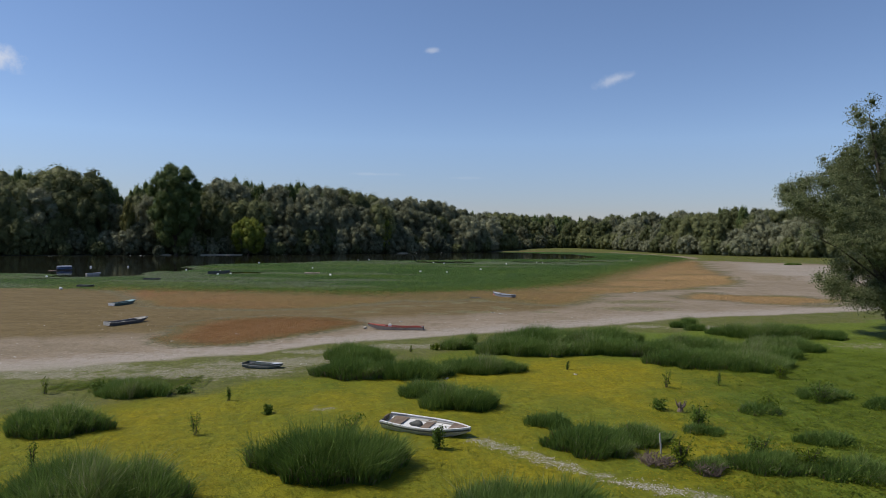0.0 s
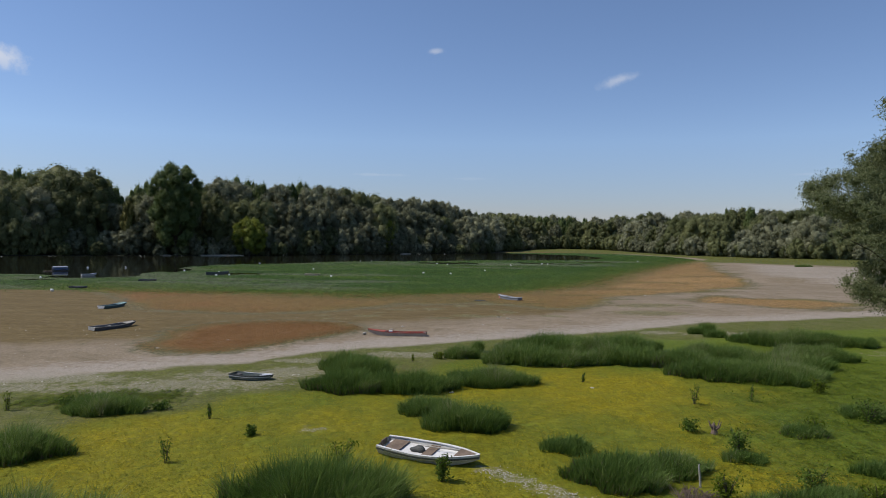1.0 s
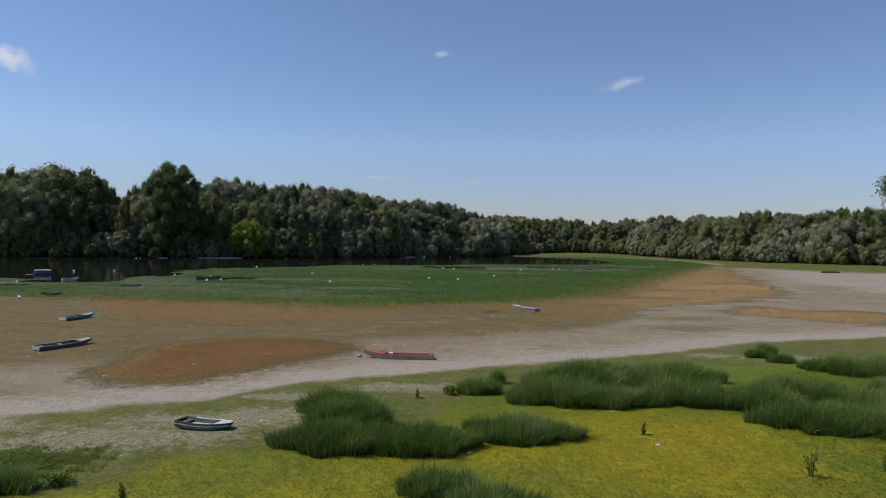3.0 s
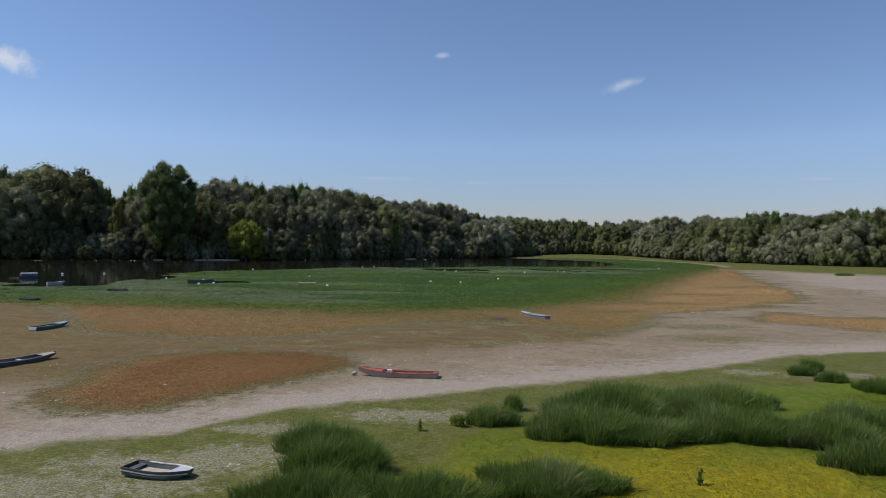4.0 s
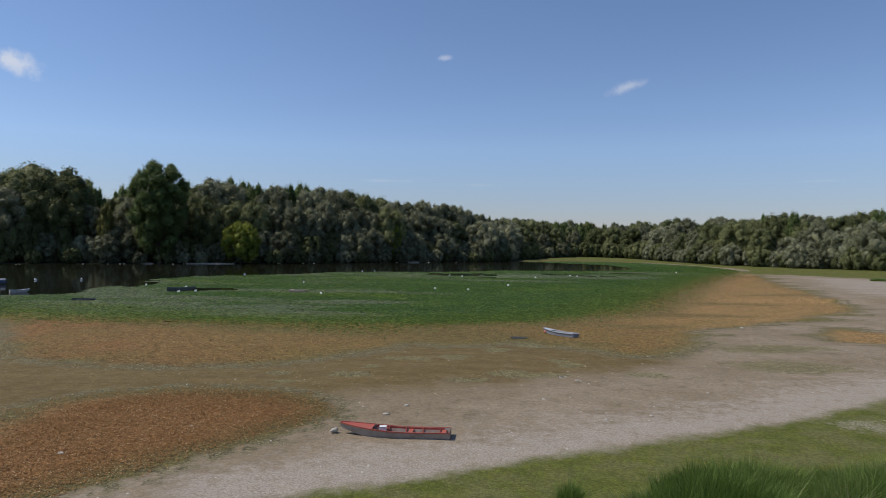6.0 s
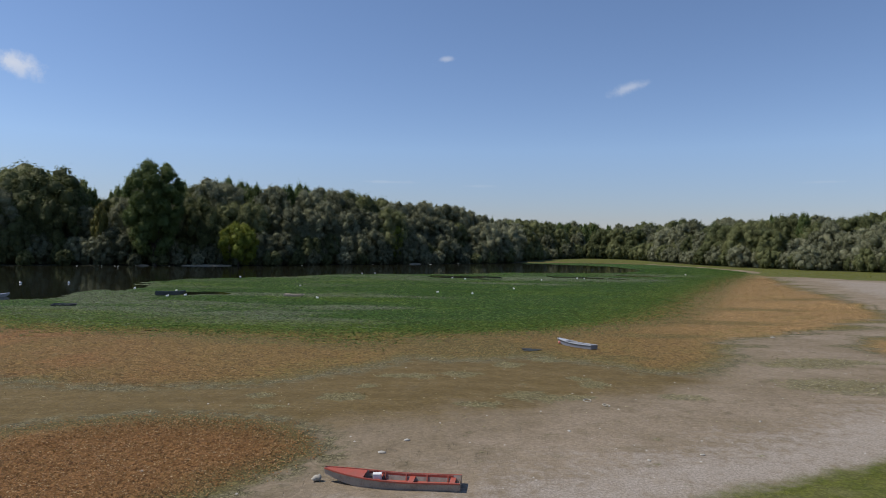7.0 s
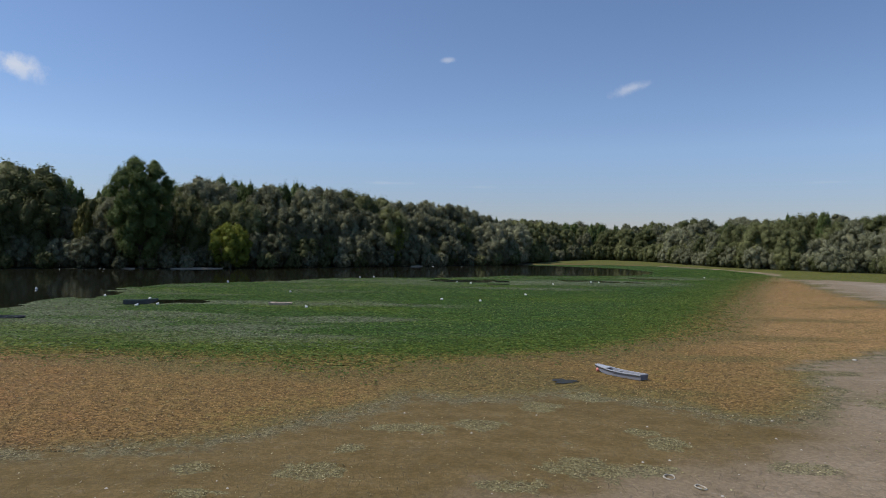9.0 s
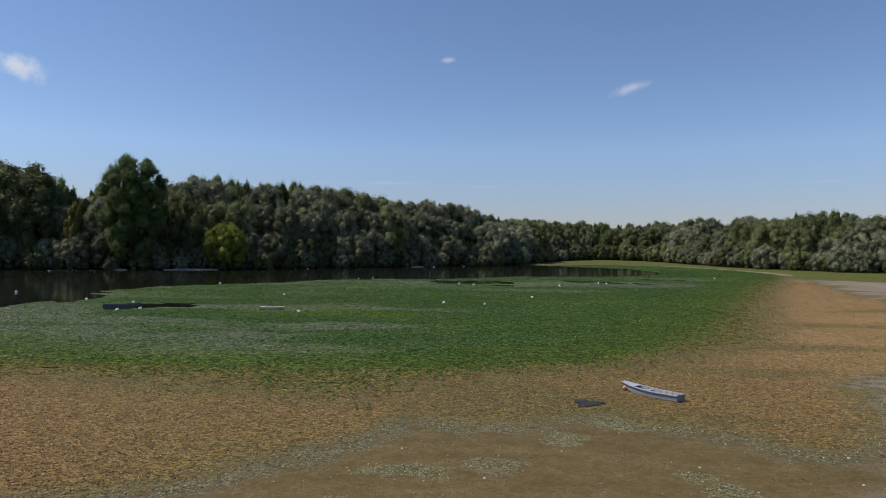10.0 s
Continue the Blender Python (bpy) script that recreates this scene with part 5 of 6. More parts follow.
for sd in (-1, 1):
    part("inner_lining", rail_bm([(a, c2 - 0.016, lo, c2, li, ke, sh, fl) for a, c1, lo, c2, li, ke, sh, fl in p_rows[1:12]], sd, 0.03, 0.10, 0.03), M_RED_PAINT, punt)
box = thing("plastic_box", "small white plastic box on the red punt's bench", "box", RED_AT @ pose(0.60, 0.05, 0.34, 0, 0, 8))
part("body", box_bm(-0.17, -0.13, -0.10, 0.17, 0.13, 0.12, 0.02), M_BUOY, box)
part("lid", box_bm(-0.18, -0.14, 0.122, 0.18, 0.14, 0.15, 0.008), M_BUOY, box)

# two dark wooden punts on the brown mud
make_boat("wooden_punt", "dark tarred wooden punt with greyed ends on mud", boat_at((-34.9, 65.6), (-32.9, 69.8), None, 0.8, 2.0), 4.7, 1.2, 0.33, M_TAR, M_WOOD,
          [(0.12, 0.25), (0.45, 0.22)], M_WOOD, deck=0.76, m_deck=M_WOOD, ribs=4, m_rib=M_TAR, boards_mat=M_WOOD, transom=M_GREYHULL, bow=0.42, bow_rise=0.2, stern=0.88, full=0.5, flare=0.82)
make_boat("wooden_punt", "teal wooden punt with white stern board on mud", boat_at((-44.1, 83.7), (-43.2, 87.9), None, 0.8, -1.0), 4.3, 1.2, 0.34, M_TEAL, M_TEAL_LIGHT,
          [(0.14, 0.25), (0.5, 0.22)], M_TEAL_LIGHT, deck=0.70, m_deck=M_TEAL_LIGHT, ribs=4, m_rib=M_TEAL, transom=M_WHITE, bow=0.40, bow_rise=0.2, stern=0.88, full=0.5, flare=0.82)
make_boat("wooden_punt", "black half-sunk wooden punt on the lake margin", boat_at((-66.0, 113.6), (-63.0, 113.0), -0.08, 0.5, 3.0), 3.2, 1.1, 0.36, M_TAR, M_TAR,
          [(0.3, 0.22), (0.6, 0.22)], M_TAR, ribs=3, bow=0.4, bow_rise=0.15, stern=0.88, full=0.5)
# pale blue punt among the dried plants
BLUE_AT = boat_at((9.55, 101.15), (6.7, 104.5), None, 0.5, 2.0)
make_boat("wooden_punt", "pale blue wooden punt with ribbed inside on dried plants", BLUE_AT, 4.5, 1.12, 0.40, M_BLUE_PAINT, M_PALE_BLUE,
          [(0.05, 0.22), (0.55, 0.2)], M_PALE_BLUE, deck=0.74, m_deck=M_PALE_BLUE, ribs=7, m_rib=M_BLUE_PAINT, boards_mat=M_WHITE, strake=M_TRIM,
          bow=0.30, bow_rise=0.22, stern=0.88, full=0.48, flare=0.84)
# boats still afloat
make_boat("rowing_boat", "dark rowing boat afloat among lily leaves", boat_at((-57.3, 150.6), (-52.6, 152.6), 0.08), 5.0, 1.35, 0.62, M_TAR, M_TEAL,
          [(0.25, 0.25), (0.55, 0.25)], M_WOOD, deck=0.8, m_deck=M_TEAL, ribs=4, bow=0.12, bow_rise=0.22)
make_boat("rowing_boat", "blue and white small boat moored among lily leaves", boat_at((-81.4, 142.7), (-79.3, 144.9), -0.08), 3.0, 1.4, 0.5, M_GREYHULL, M_PALE_BLUE,
          [(0.3, 0.3)], M_WHITE, deck=0.6, m_deck=M_BLUE_PAINT, bow=0.1, bow_rise=0.2)
make_boat("pontoon_boat", "washed-out pink flat boat stuck in lily leaves", boat_at((-35.3, 154.3), (-31.8, 153.9), 0.05), 3.6, 1.25, 0.34, M_PINK, M_PINK,
          [(0.3, 0.3), (0.6, 0.3)], M_WOOD, deck=0.78, m_deck=M_PINK, stern_deck=0.2, bow=0.5, bow_rise=0.08, stern=0.95, full=0.55)
make_boat("wooden_punt", "rotten sunken punt with bare dark frames among lily leaves", boat_at((-63.2, 131.6), (-60.0, 132.2), -0.22, 1.0, 6.0), 3.3, 1.2, 0.42, M_TAR, M_TAR,
          [(0.3, 0.2), (0.65, 0.2)], M_TAR, ribs=4, bow=0.4, bow_rise=0.15, stern=0.88, full=0.5)
COVER_AT = boat_at((-99.3, 160.6), (-96.2, 162.4), -0.12)
covered, _ = make_boat("covered_boat", "moored boat with white-edged blue tarpaulin cover", COVER_AT, 3.7, 1.6, 0.5, M_TAR, M_TRIM, bow=0.2, bow_rise=0.2)
tarp = bmesh.new()
bmesh.ops.create_grid(tarp, x_segments=14, y_segments=8, size=0.5, matrix=Matrix.Diagonal((3.3, 1.9, 1, 1)))
for v in tarp.verts:
    v.co.z = 1.0 - 0.6 * abs(v.co.y) ** 2.4 + 0.07 * math.sin(3.1 * v.co.x) + 0.04 * math.sin(7 * v.co.y + 2 * v.co.x)
bmesh.ops.solidify(tarp, geom=tarp.faces[:], thickness=0.04)
part("tarpaulin", tarp, M_TARP, covered, "sagging blue tarpaulin")
part("ridge_strip", box_bm(-1.65, -0.80, 0.86, 1.65, 0.60, 1.20, 0.12), M_PALE_BLUE, covered, "white canvas strip")
for sx in (-1.4, 1.4):
    for sy in (-0.75, 0.75):
        part("post", tube_bm([(sx, sy, 0.3), (sx, sy, 0.75)], [0.04, 0.035], 6), M_WOOD, covered)
raft = thing("raft", "small brown wooden mooring raft on the water", "raft", pose(-98.2, 157.4, 0.0, 0, 0, 20))
for k in range(5):
    part("board", box_bm(-0.9, -0.8 + 0.32 * k, 0.08, 0.9, -0.52 + 0.32 * k, 0.14, 0.01), M_WOOD_BROWN, raft)
for sd in (-0.6, 0.6):
    part("float", tube_bm([(sd, -0.8, 0.0), (sd, 0.8, 0.0)], [0.11, 0.11], 8), M_TAR, raft)
part("post", tube_bm([(0.7, 0.6, 0.1), (0.7, 0.6, 1.1)], [0.06, 0.05], 7), M_WOOD_BROWN, raft)


# ---- small things ----
def round_mesh(name, rx, ry, rz, material, seed=0, rough=0.0, seg=12):
    bm = bmesh.new()
    bmesh.ops.create_uvsphere(bm, u_segments=seg, v_segments=max(6, seg // 2), radius=1.0)
    rng = random.Random(seed)
    ph = [rng.uniform(0, 6) for _ in range(4)]
    for v in bm.verts:
        c = v.co.copy()
        k = 1 + rough * (math.sin(3 * c.x + ph[0]) * math.sin(4 * c.y + ph[1]) + 0.6 * math.sin(7 * c.z + 5 * c.x + ph[2]))
        v.co = Vector((c.x * rx * k, c.y * ry * k, c.z * rz * k))
    me = bpy.data.meshes.new(name)
    bm.to_mesh(me)
    bm.free()
    me.materials.append(material)
    for f in me.polygons:
        f.use_smooth = True
    return me


# white dots taken for swans, given the shape of capped floats
BUOY_BODY = round_mesh("float", 0.28, 0.24, 0.21, M_BUOY, 3, 0.05)
BUOY_CAP = round_mesh("cap", 0.09, 0.09, 0.12, M_BUOY, 4, 0.0, 8)
buoy = None
for k, (x, y) in enumerate([(-6.9, 221.5), (29.2, 229.2), (31.0, 227.6), (7.6, 181.5), (71.5, 263), (-35, 237), (-31.6, 241), (-58.0, 160.5), (-54.4, 149.2), (-52.2, 151.4),
                            (-68.2, 164.6), (-28.5, 150.5), (-63.1, 209.5), (-39.1, 179.6), (-90, 178), (-8.5, 168), (-3.3, 217), (17.5, 217), (-85.8, 135.7), (-64.5, 106), (-98.4, 174.5), (-1.6, 166.2)]):
    m = pose(x, y, 0.14 if y > 115 else height(x, y) + 0.2, 0, 0, 47 * k)
    if buoy is None:
        buoy = thing("buoy", "white float shape standing in for a swan among lily leaves", "buoy", m, group="white floats on the lake")
        part_mesh("float", BUOY_BODY, buoy)
        cap = part_mesh("cap", BUOY_CAP, buoy)
        cap.location = (0.18, 0, 0.17)
    else:
        copy_thing(buoy, m)
thing("red_float", "red plastic float beside the pale blue punt's bow", "float", pose(6.75, 104.15, height(6.8, 104.2) + 0.2), data=round_mesh("red_float", 0.17, 0.17, 0.17, M_RED_BUOY))
thing("rope_bundle", "pale tangled rope and float at the red punt's bow", "rope", pose(-8.55, 65.5, height(-8.55, 65.5) + 0.12), data=round_mesh("rope_bundle", 0.21, 0.18, 0.13, M_ROPE, 5, 0.35))

STONES = [(-6.4, 69.4, 0.34), (31.2, 112, 0.5), (-20.2, 61.5, 0.3), (-5.4, 71.3, 0.28), (3.0, 73.6, 0.22), (8.7, 70.1, 0.22), (14.2, 76.5, 0.2), (-16.2, 66.1, 0.22),
          (-24.4, 56.9, 0.25), (5.9, 69.0, 0.2), (28.4, 60.5, 0.3), (0.0, 42.2, 0.3), (8.6, 44.0, 0.25)]
for k, (x, y, r) in enumerate(STONES):
    r *= 0.6
    thing("stone", "pale flat stone lying on the ground", "stone", pose(x, y, height(x, y) + 0.02, 0, 0, 70 * k), group="stones on the shore", data=round_mesh("stone", r, r * 0.7, r * 0.3, M_STONE, k, 0.16))


def hoop(x, y, r, spin):
    """A half-sunk pale ring lying on the mud."""
    bm, ring = bmesh.new(), []
    for k in range(26):
        a = 2 * math.pi * k / 26
        w = r * (1 + 0.07 * math.sin(3 * a + spin))
        t = 0.032 + 0.010 * math.sin(5 * a + spin)
        ring.append([bm.verts.new(((w + t * math.cos(b)) * math.cos(a), 0.8 * (w + t * math.cos(b)) * math.sin(a), 0.03 + t * math.sin(b) + 0.03 * math.sin(a))) for b in np.arange(6) * math.pi / 3])
    for k in range(26):
        for j in range(6):
            bm.faces.new((ring[k][j], ring[(k + 1) % 26][j], ring[(k + 1) % 26][(j + 1) % 6], ring[k][(j + 1) % 6]))
    bmesh.ops.recalc_face_normals(bm, faces=bm.faces)
    me = bpy.data.meshes.new("hoop")
    bm.to_mesh(me)
    bm.free()
    me.materials.append(M_ROPE)
    thing("hoop", "pale half-sunk plastic hoop on bare mud", "hoop", pose(x, y, height(x, y), 0, 0, spin * 40), group="hoops on the mud", data=me)


hoop(5.2, 80.5, 0.27, 1.0)
hoop(6.15, 79.4, 0.27, 2.6)


def pebbles():
    """Pale pebbles of the track, shells and crumbs on the mud."""
    rng = np.random.default_rng(9)
    spots = []
    t = np.sort(rng.random(1500))
    px = np.interp(t, np.linspace(0, 1, len(TRACK)), [p[0] for p in TRACK]) + rng.normal(size=1500) * 0.30
    py = np.interp(t, np.linspace(0, 1, len(TRACK)), [p[1] for p in TRACK]) + rng.normal(size=1500) * 0.30
    spots.append(np.c_[px, py, rng.uniform(0.012, 0.036, 1500)])
    n = 26000
    x, y = rng.uniform(-45, 45, n), rng.uniform(33, 104, n)
    f = fields(x, y)
    dens = np.where(f["near"] < 0, 0.018 + 0.035 * f["pale"], 0.06 * np.clip(f["bare"] - 0.3, 0, 1)) * (f["brown"] < 0) * (f["red"] < 0)
    ok = rng.random(n) < dens * np.clip(1.6 * (wobble(x, y, 5, 3) + 0.5), 0.1, 2)
    spots.append(np.c_[x[ok], y[ok], rng.uniform(0.025, 0.085, ok.sum())])
    s = np.vstack(spots)
    m = len(s)
    z = ground_z(s[:, 0], s[:, 1])
    base = np.array([(1, 0, 0), (0.3, 0.9, 0), (-0.8, 0.5, 0), (-0.7, -0.6, 0), (0.4, -0.9, 0), (0.1, 0.0, 0.75)])
    a = rng.uniform(0, 6.28, m)
    rot = np.stack([np.stack([np.cos(a), -np.sin(a), 0 * a], 1), np.stack([np.sin(a), np.cos(a), 0 * a], 1), np.stack([0 * a, 0 * a, 1 + 0 * a], 1)], 1)
    v = np.einsum("nij,kj->nki", rot, base) * s[:, 2][:, None, None] + np.c_[s[:, :2], z + 0.0][:, None]
    tri = np.array([[0, 1, 5], [1, 2, 5], [2, 3, 5], [3, 4, 5], [4, 0, 5]])[None] + (np.arange(m) * 6)[:, None, None]
    thing("pebbles", "pale pebbles and shells strewn over track and mud", "pebbles", kind="stuff", data=fast_mesh("pebbles", v.reshape(-1, 3), tri.reshape(-1, 3), M_STONE))


pebbles()


def stump(x, y):
    ob = thing("tree_stump", "grey broken tree stump standing in the meadow", "stump", pose(x, y, height(x, y)))
    part("stump_wood", tube_bm([(0, 0, -0.1), (0.02, 0, 0.2), (-0.03, 0.04, 0.4), (0.0, 0.02, 0.52)], [0.19, 0.13, 0.10, 0.03], 9), M_BRUSH, ob)
    for a, l in ((0.4, 0.55), (1.3, 0.35), (2.2, 0.5), (3.4, 0.4), (4.4, 0.45), (5.4, 0.6)):
        part("splinter", tube_bm([(0, 0, 0.15), (0.42 * l * math.cos(a), 0.42 * l * math.sin(a), 0.36), (0.6 * l * math.cos(a), 0.6 * l * math.sin(a), 0.35 + 0.5 * l)], [0.06, 0.04, 0.012], 6), M_BRUSH, ob)


stump(12.5, 35.0)
ob = thing("wooden_post", "pale weathered wooden post leaning in the weeds", "post", pose(9.35, 28.2, height(9.35, 28.2), 3, -6, 0))
part("shaft", tube_bm([(0, 0, -0.2), (0.01, 0, 0.4), (0.0, 0.01, 0.82), (0.02, 0.0, 0.9)], [0.045, 0.040, 0.034, 0.015], 8), M_WOOD, ob)


def brush_heap(x, y, r, tall, seed, label):
    """A heap of dead branches."""
    rng = np.random.default_rng(seed)
    bits = []
    for k in range(150):
        a, q = rng.uniform(0, 6.28), r * math.sqrt(rng.random())
        p0 = np.array([q * math.cos(a), q * math.sin(a), rng.uniform(-0.05, 0.2)])
        d = np.array([rng.normal() * 0.6, rng.normal() * 0.6, rng.uniform(0.4, 1.0)]) * tall * rng.uniform(0.5, 1.0)
        bits.append(tube_arrays([tuple(p0), tuple(p0 + d * 0.5 + rng.normal(size=3) * 0.05), tuple(p0 + d)], [0.022, 0.016, 0.005], 4))
    v, f = join_arrays(bits)
    thing("deadwood", label, "dead brush", pose(x, y, height(x, y)), data=fast_mesh("deadwood", v, f, M_BRUSH))


M_SLUDGE = painted("dark_wet_sludge", (0.022, 0.022, 0.014), (0.05, 0.045, 0.025), 0.5, 0.55)


def puddle(x, y, rx, ry):
    bm = bmesh.new()
    ring = []
    for k in range(36):
        a = 2 * math.pi * k / 36
        q = 0.92 + 0.20 * math.sin(3 * a + 1) + 0.13 * math.sin(5 * a) + 0.12 * math.sin(8 * a + 2) + 0.08 * math.sin(13 * a)
        ring.append(bm.verts.new((rx * q * math.cos(a), ry * q * math.sin(a), 0)))
    bm.faces.new(ring)
    me = bpy.data.meshes.new("puddle")
    bm.to_mesh(me)
    bm.free()
    me.materials.append(M_SLUDGE)
    thing("puddle", "small dark water puddle among withered plants", "puddle", pose(x, y, height(x, y) + 0.05), kind="structure", data=me)


puddle(3.5, 100.2, 0.9, 0.85)


M_SANDBAR = painted("pale_bank_sand", (0.30, 0.265, 0.20), (0.18, 0.15, 0.10), 0.5, 0.95, 0.8)


def sandbar(x0, y0, x1, y1, wide, label):
    """A low pale strip of sand at the foot of the bank."""
    rng = np.random.default_rng(int(abs(x0)))
    length, n, bm = math.hypot(x1 - x0, y1 - y0), 22, bmesh.new()
    ring = []
    for k in range(n + 1):
        s = k / n
        w = wide * (math.sin(math.pi * min(max(s, 0.02), 0.98)) ** 0.6) * rng.uniform(0.7, 1.15)
        ring.append([bm.verts.new(((s - 0.5) * length, q * w, h * (0.6 + 0.4 * math.sin(math.pi * s)))) for q, h in ((-1.0, -0.1), (-0.5, 0.16), (0.2, 0.34), (1.0, 0.45))])
    for a, b in zip(ring[:-1], ring[1:]):
        for j in range(3):
            bm.faces.new((a[j], b[j], b[j + 1], a[j + 1]))
    me = bpy.data.meshes.new("sandbar")
    bm.to_mesh(me)
    bm.free()
    me.materials.append(M_SANDBAR)
    thing("sandbar", label, "sandbar", pose((x0 + x1) / 2, (y0 + y1) / 2, 0.0, 0, 0, math.degrees(math.atan2(y1 - y0, x1 - x0))), kind="structure", data=me)


for ends in ((-109, 276.3, -93, 283.6, 0.32), (-124, 271.2, -120, 273.0, 0.25), (-29, 330, -24, 334, 0.3)):
    sandbar(*ends, "pale sandy strip along the wooded bank")
brush_heap(8.75, 26.9, 0.6, 0.45, 1, "heap of purplish-brown dead brushwood in the weeds")
brush_heap(10.5, 25.9, 0.4, 0.4, 2, "small heap of dead brushwood in the weeds")


def shrub(x, y, r, tall, seed, label, material=M_SHRUB, n=900, slender=False, leaf=0.15):
    """A weed or young willow: thin stems with small leaves."""
    rng = np.random.default_rng(seed)
    ob = thing("shrub", label, "shrub", pose(x, y, height(x, y) - 0.02), group="weeds and shrubs in the meadow")
    bits, cs = [], []
    for k in range(5 if slender else 12):
        a, q = rng.uniform(0, 6.28), r * rng.uniform(0.15, 0.75)
        top = np.array([q * math.cos(a), q * math.sin(a), tall * rng.uniform(0.6, 1.0)])
        bits.append(tube_arrays([(0.05 * math.cos(a), 0.05 * math.sin(a), 0), tuple(top * (0.5, 0.5, 0.6)), tuple(top)], [0.02, 0.013, 0.004], 4))
        cs.append(top)
    cs = np.array(cs)
    which = rng.integers(0, len(cs), n)
    t = rng.uniform(0.15, 1.02, n)
    p = cs[which] * np.c_[t ** 0.8, t ** 0.8, t] + rng.normal(size=(n, 3)) * np.array([r * 0.22, r * 0.22, 0.08]) * (1.2 - 0.6 * t)[:, None]
    p[:, 2] = np.maximum(p[:, 2], 0.03)
    size = leaf * rng.uniform(0.6, 1.3, n)
    v, f = leaf_arrays(rng, p, rng.normal(size=(n, 3)) + np.array([0, 0, 0.6]), size, size * 0.45)
    tv, tf = join_arrays(bits)
    part_mesh("stems", fast_mesh("stems", tv, tf, M_BARK), ob)
    part_mesh("leaves", fast_mesh("leaves", v, f, material, False, tone=np.repeat(np.clip(0.5 + 0.22 * rng.normal(size=n), 0, 1), 4)), ob)


S_SLIM = "slender dark weed standing in the yellow meadow"
S_BUSH = "leafy green shrub among meadow weeds"
for k, (x, y, r, tall, label, slim) in enumerate([
    (-11.4, 29.9, 0.45, 1.15, S_SLIM, True), (-4.0, 28.3, 0.9, 1.75, S_BUSH, False), (-0.2, 28.4, 0.5, 1.0, S_BUSH, False), (12.5, 32.2, 0.9, 1.2, S_BUSH, False),
    (9.75, 26.9, 0.75, 1.25, S_BUSH, False), (-9.1, 33.4, 0.4, 0.5, S_BUSH, False), (-12.0, 36.0, 0.25, 0.8, S_SLIM, True), (-22.9, 37.0, 0.35, 1.1, S_SLIM, True),
    (13.5, 40.3, 0.45, 1.2, S_SLIM, True), (21.1, 37.2, 1.1, 1.2, S_BUSH, False), (17.4, 35.2, 0.9, 0.9, S_BUSH, False), (8.3, 45.4, 0.3, 0.7, S_SLIM, True),
    (13.4, 27.9, 1.0, 1.0, S_BUSH, False), (14.8, 26.6, 1.1, 1.0, S_BUSH, False), (-16.0, 25.4, 0.4, 1.2, S_SLIM, True),
    (3.9, 50.9, 0.35, 0.7, S_BUSH, False), (-1.1, 53.0, 0.8, 0.55, S_BUSH, False), (17.0, 41.2, 0.4, 1.0, S_SLIM, True), (11.4, 35.2, 0.7, 0.6, S_BUSH, False),
    (22.0, 43.5, 0.9, 1.0, S_BUSH, False), (-20.5, 38.3, 0.9, 0.4, S_BUSH, False),
    (-15.2, 37.6, 0.9, 0.4, S_BUSH, False), (-3.0, 52.0, 0.3, 0.6, S_SLIM, True)]):
    shrub(x, y, r * 0.85, tall, 300 + k, label, M_HERB if k % 3 == 1 else M_SHRUB, 220 if slim else 620, slim, 0.10 if slim else 0.13)


# ---- plants that cover the ground ----
def cover(name, label, category, material, n, box, accept, size, ratio, lift, flat, seed, humps=False, crowd=1.35):
    """Many small leaves over a stretch of ground, as one thing."""
    rng = np.random.default_rng(seed)
    x0, y0, x1, y1 = box
    x, y = rng.uniform(x0, x1, n), y0 + (y1 - y0) * rng.random(n) ** crowd
    f = fields(x, y)
    share = accept(x, y, f)
    if humps:
        share = share * rise(np.minimum(np.minimum(x - x0, x1 - x), y - y0), 0, 4)
    ok = rng.random(n) < share
    x, y = x[ok], y[ok]
    f = {k: v[ok] for k, v in f.items()}
    z = np.maximum(ground_z(x, y, f), 0.03)
    m = len(x)
    lf = size * rng.uniform(0.6, 1.4, m) * (1 + np.clip((y - 60) / 160, 0, 1.5))
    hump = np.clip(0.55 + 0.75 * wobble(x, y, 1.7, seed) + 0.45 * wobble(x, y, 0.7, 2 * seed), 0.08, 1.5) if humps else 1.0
    c = np.c_[x, y, z + lift * hump * rng.random(m) ** 0.6 * lf / size + 0.02]
    normal = rng.normal(size=(m, 3)) * (1 - flat) + np.array([0, 0, 1.0])
    v, q = leaf_arrays(rng, c, normal, lf, lf * ratio)
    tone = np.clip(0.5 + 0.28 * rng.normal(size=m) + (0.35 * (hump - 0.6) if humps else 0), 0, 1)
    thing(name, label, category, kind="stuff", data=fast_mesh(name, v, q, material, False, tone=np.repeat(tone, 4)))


cover("dried_lilies", "brown withered water plants lying on drying mud", "dried plants", M_DRY, 360000, (-66, 82, 100, 245),
      lambda x, y, f: rise(f["brown"] + 1.6 * wobble(x, y, 5, 1.0), -0.5, 2.5) * (0.12 + 0.88 * rise(-f["lake"] + 3.5 * wobble(x, y * 1.5, 11, 4.0), -7, 3)) * (np.hypot((x - 3.5) / 1.0, (y - 100.2) / 0.95) > 1), 0.088, 0.75, 0.05, 0.75, 11, crowd=1.8)
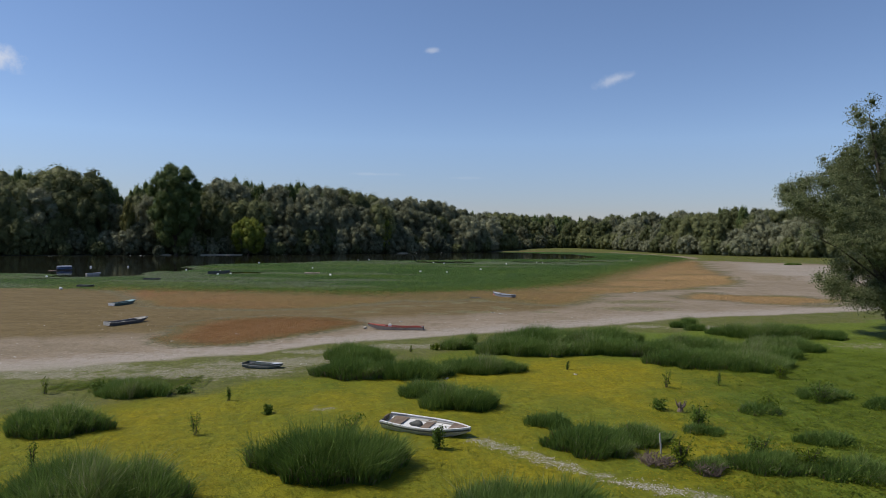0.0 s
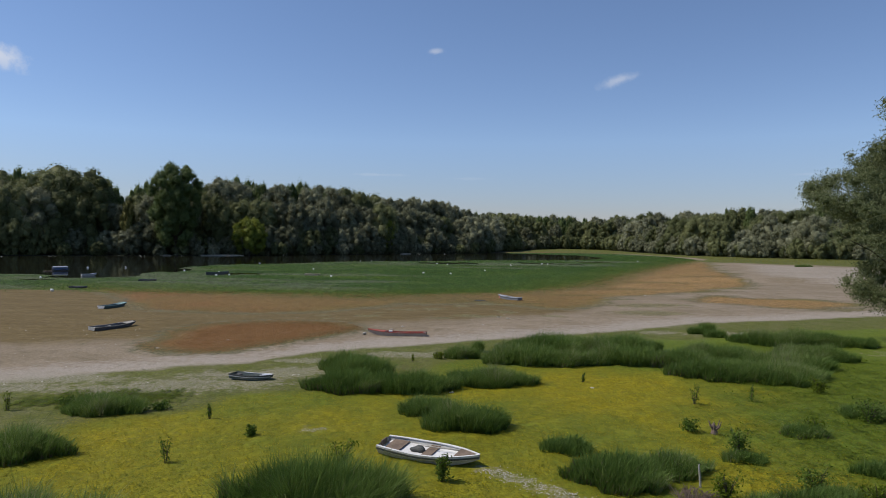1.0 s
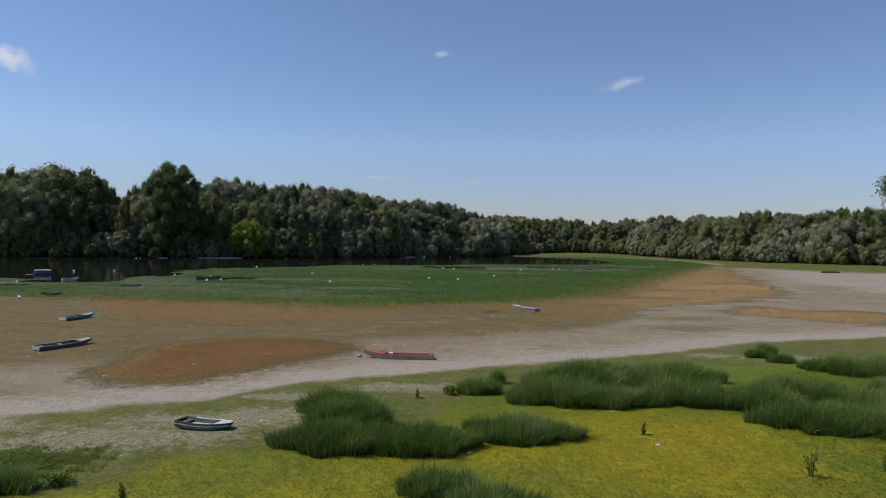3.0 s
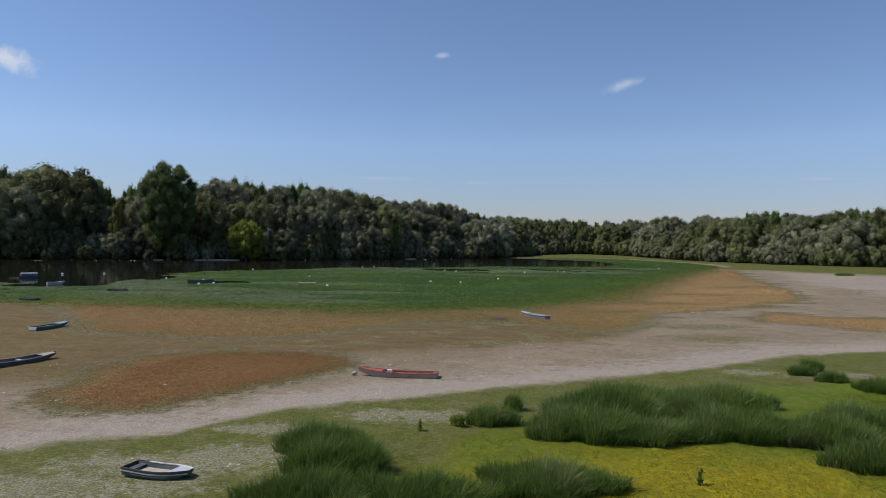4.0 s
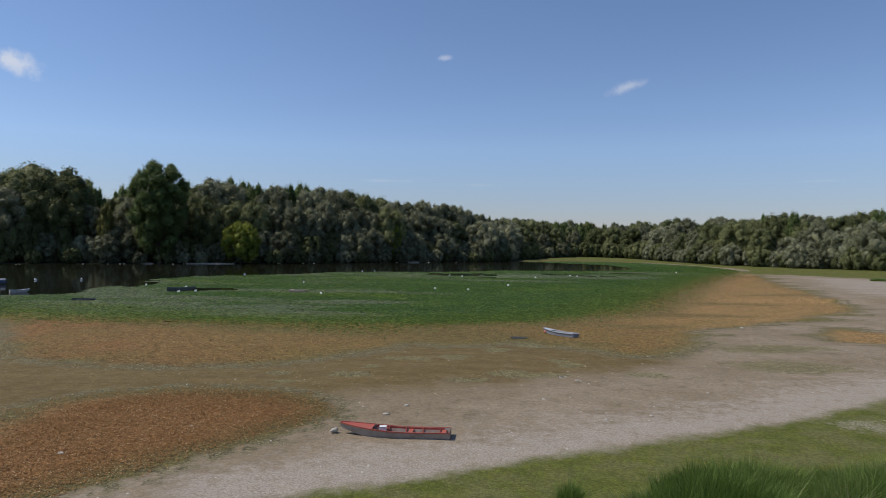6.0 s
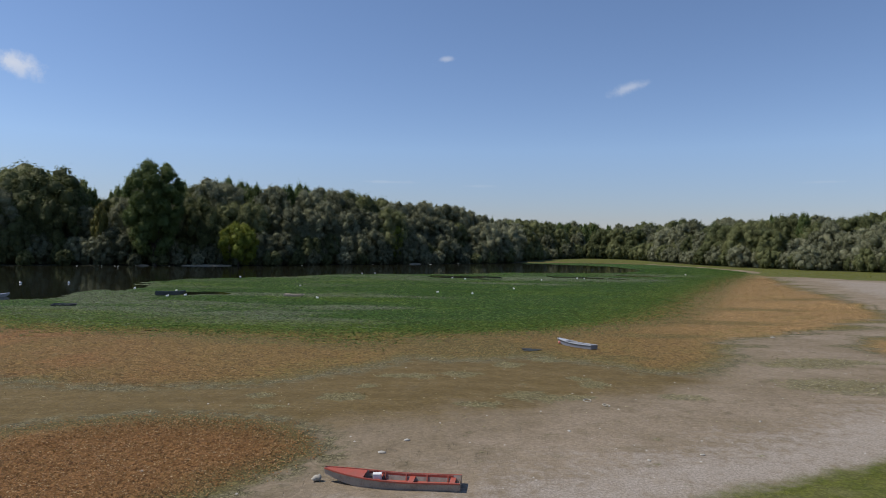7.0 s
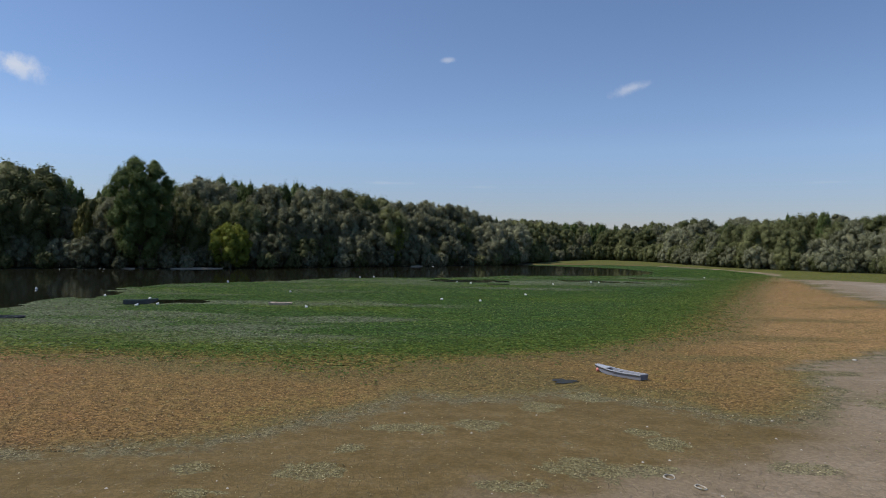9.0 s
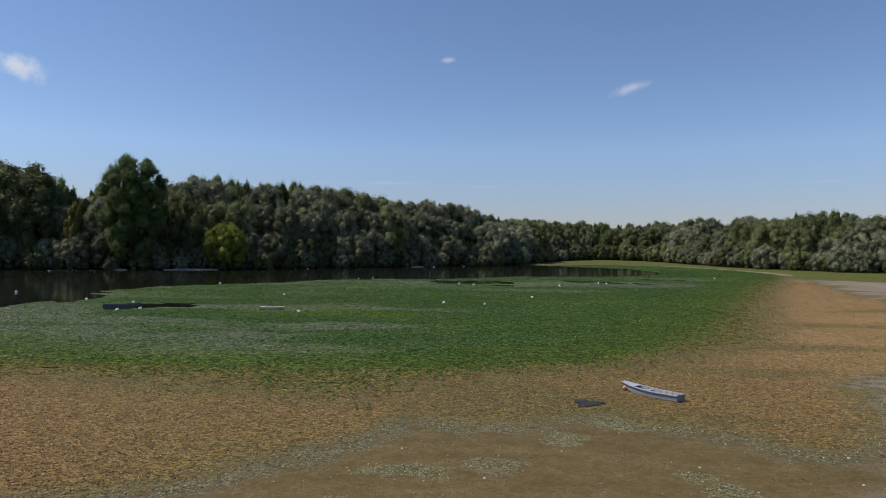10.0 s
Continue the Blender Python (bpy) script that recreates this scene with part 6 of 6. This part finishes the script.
cover("reddish_plants", "reddish-brown withered water plants in a dried hollow", "dried plants", M_RED, 110000, (-30, 53, -8, 77),
      lambda x, y, f: rise(f["red"] + 0.8 * wobble(x, y, 4, 1.0), -0.3, 0.8) * (0.25 + 0.75 * rise(f["red"] - 2.0 * rise(-x, 18, 26) + 0.8 * wobble(x, y, 3, 2.0), 0.0, 2.6)), 0.082, 0.75, 0.06, 0.72, 12, crowd=1.0)
cover("lily_leaves", "upright green water lily leaves on the lake", "water plants", M_LILY, 380000, (-95, 95, 105, 330),
      lambda x, y, f: rise(f["lake"] + 3.5 * wobble(x, y * 1.5, 11, 1.0) + 1.5 * wobble(x, y, 4, 2.0), -5, 5) * rise(-f["open"], 1, 5) * (f["gap"] < 0.45) * np.clip(1.0 - 0.75 * rise(f["sheen"] + 0.35 * wobble(x, y * 3, 30), 0.4, 0.8), 0.2, 1), 0.165, 0.8, 0.06, 0.8, 13, crowd=1.9)
cover("pale_lily_leaves", "floating leaves tinted pale to paint in a bluish sky sheen", "water plants", M_SHEEN, 90000, (-95, 100, 95, 290),
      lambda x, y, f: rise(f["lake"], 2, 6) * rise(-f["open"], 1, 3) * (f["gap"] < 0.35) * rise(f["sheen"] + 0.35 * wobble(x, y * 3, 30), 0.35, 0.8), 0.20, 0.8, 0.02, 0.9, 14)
cover("plant_litter", "whitish-green plant litter on mud by the withered plants", "plant litter", M_LITTER, 130000, (-45, 74, 35, 104),
      lambda x, y, f: np.clip(np.maximum(0.85 * rise(f["debris"] + 0.9 * wobble(x, y, 1.3, 1), 0.3, 1.0), (0.75 + 0.4 * wobble(x, y, 7, 1)) * np.exp(-((f["brown"] - 0.2 + 0.9 * wobble(x, y, 3, 2)) / 0.5) ** 2)), 0, 1) * (f["near"] < -8), 0.085, 0.5, 0.04, 0.6, 15)
cover("meadow_leaves", "low yellow-green meadow plants", "meadow", M_TURF, 340000, (-27, 15, 30, 56),
      lambda x, y, f: f["meadow"] * (1 - 0.9 * np.clip(1.6 * f["bare"] - 0.3, 0, 1)) * (1 - 0.6 * rise(x, 9, 18)) + 0.12 * rise(f["near"], 0, 5), 0.062, 0.6, 0.075, 0.9, 16, True)
cover("meadow_flowers", "dense small yellow meadow flowers", "flowers", M_BLOOM, 210000, (-26, 15, 28, 52),
      lambda x, y, f: f["meadow"] * rise(f["yellow"] + 0.45 * wobble(x, y, 7, 5.0), 0.25, 0.85) * (1 - np.clip(2 * f["bare"], 0, 1)) * 0.75, 0.050, 0.85, 0.10, 0.9, 17, True)
cover("green_herbs", "lush fresh green herbs in the damp meadow", "herbs", M_HERB, 300000, (6, 15, 42, 62),
      lambda x, y, f: f["meadow"] * rise(x + 0.25 * (30 - y) + 3 * wobble(x, y, 9, 2), 8, 19) * (0.45 + 0.55 * (wobble(x, y, 4.5, 1) > -0.1)) * (1 - np.clip(1.5 * f["bare"], 0, 1)), 0.085, 0.6, 0.15, 0.82, 18, True)
cover("tall_herbs", "dark green mounds of tall herbs in the damp meadow", "herbs", M_HERB, 190000, (8, 16, 40, 60),
      lambda x, y, f: f["meadow"] * rise(x + 0.3 * (30 - y), 9, 16) * rise(wobble(x, y, 5.5, 4.0) + 0.5 * wobble(x, y, 2.2, 1.0), 0.15, 0.45) * (1 - np.clip(1.5 * f["bare"], 0, 1)), 0.10, 0.5, 0.50, 0.7, 20, True)
cover("fresh_weeds", "bright fresh green weeds beside the reed clumps", "weeds", M_HERB, 110000, (-26, 35, -13, 44),
      lambda x, y, f: rise(1.0 - np.hypot((x + 19.3) / 5.2, (y - 39.6 - 0.12 * (x + 19)) / 2.6) + 0.45 * wobble(x, y, 3.0, 2.0), 0.0, 0.5), 0.075, 0.6, 0.15, 0.82, 22, True)
cover("bank_grass", "low green grass on the far shore", "grass", M_TURF, 40000, (40, 195, 170, 400),
      lambda x, y, f: rise(f["grass"], 0, 6) * 0.8, 0.11, 0.4, 0.06, 0.6, 19)
cover("dead_weeds", "dark olive dead weeds scattered on drying mud", "dead weeds", M_LITTER, 26000, (16, 82, 36, 100),
      lambda x, y, f: 0.6 * rise(f["debris"] + 0.9 * wobble(x, y, 2.1, 1), 0.25, 0.9) * (f["brown"] < 0.5), 0.09, 0.5, 0.05, 0.6, 21)
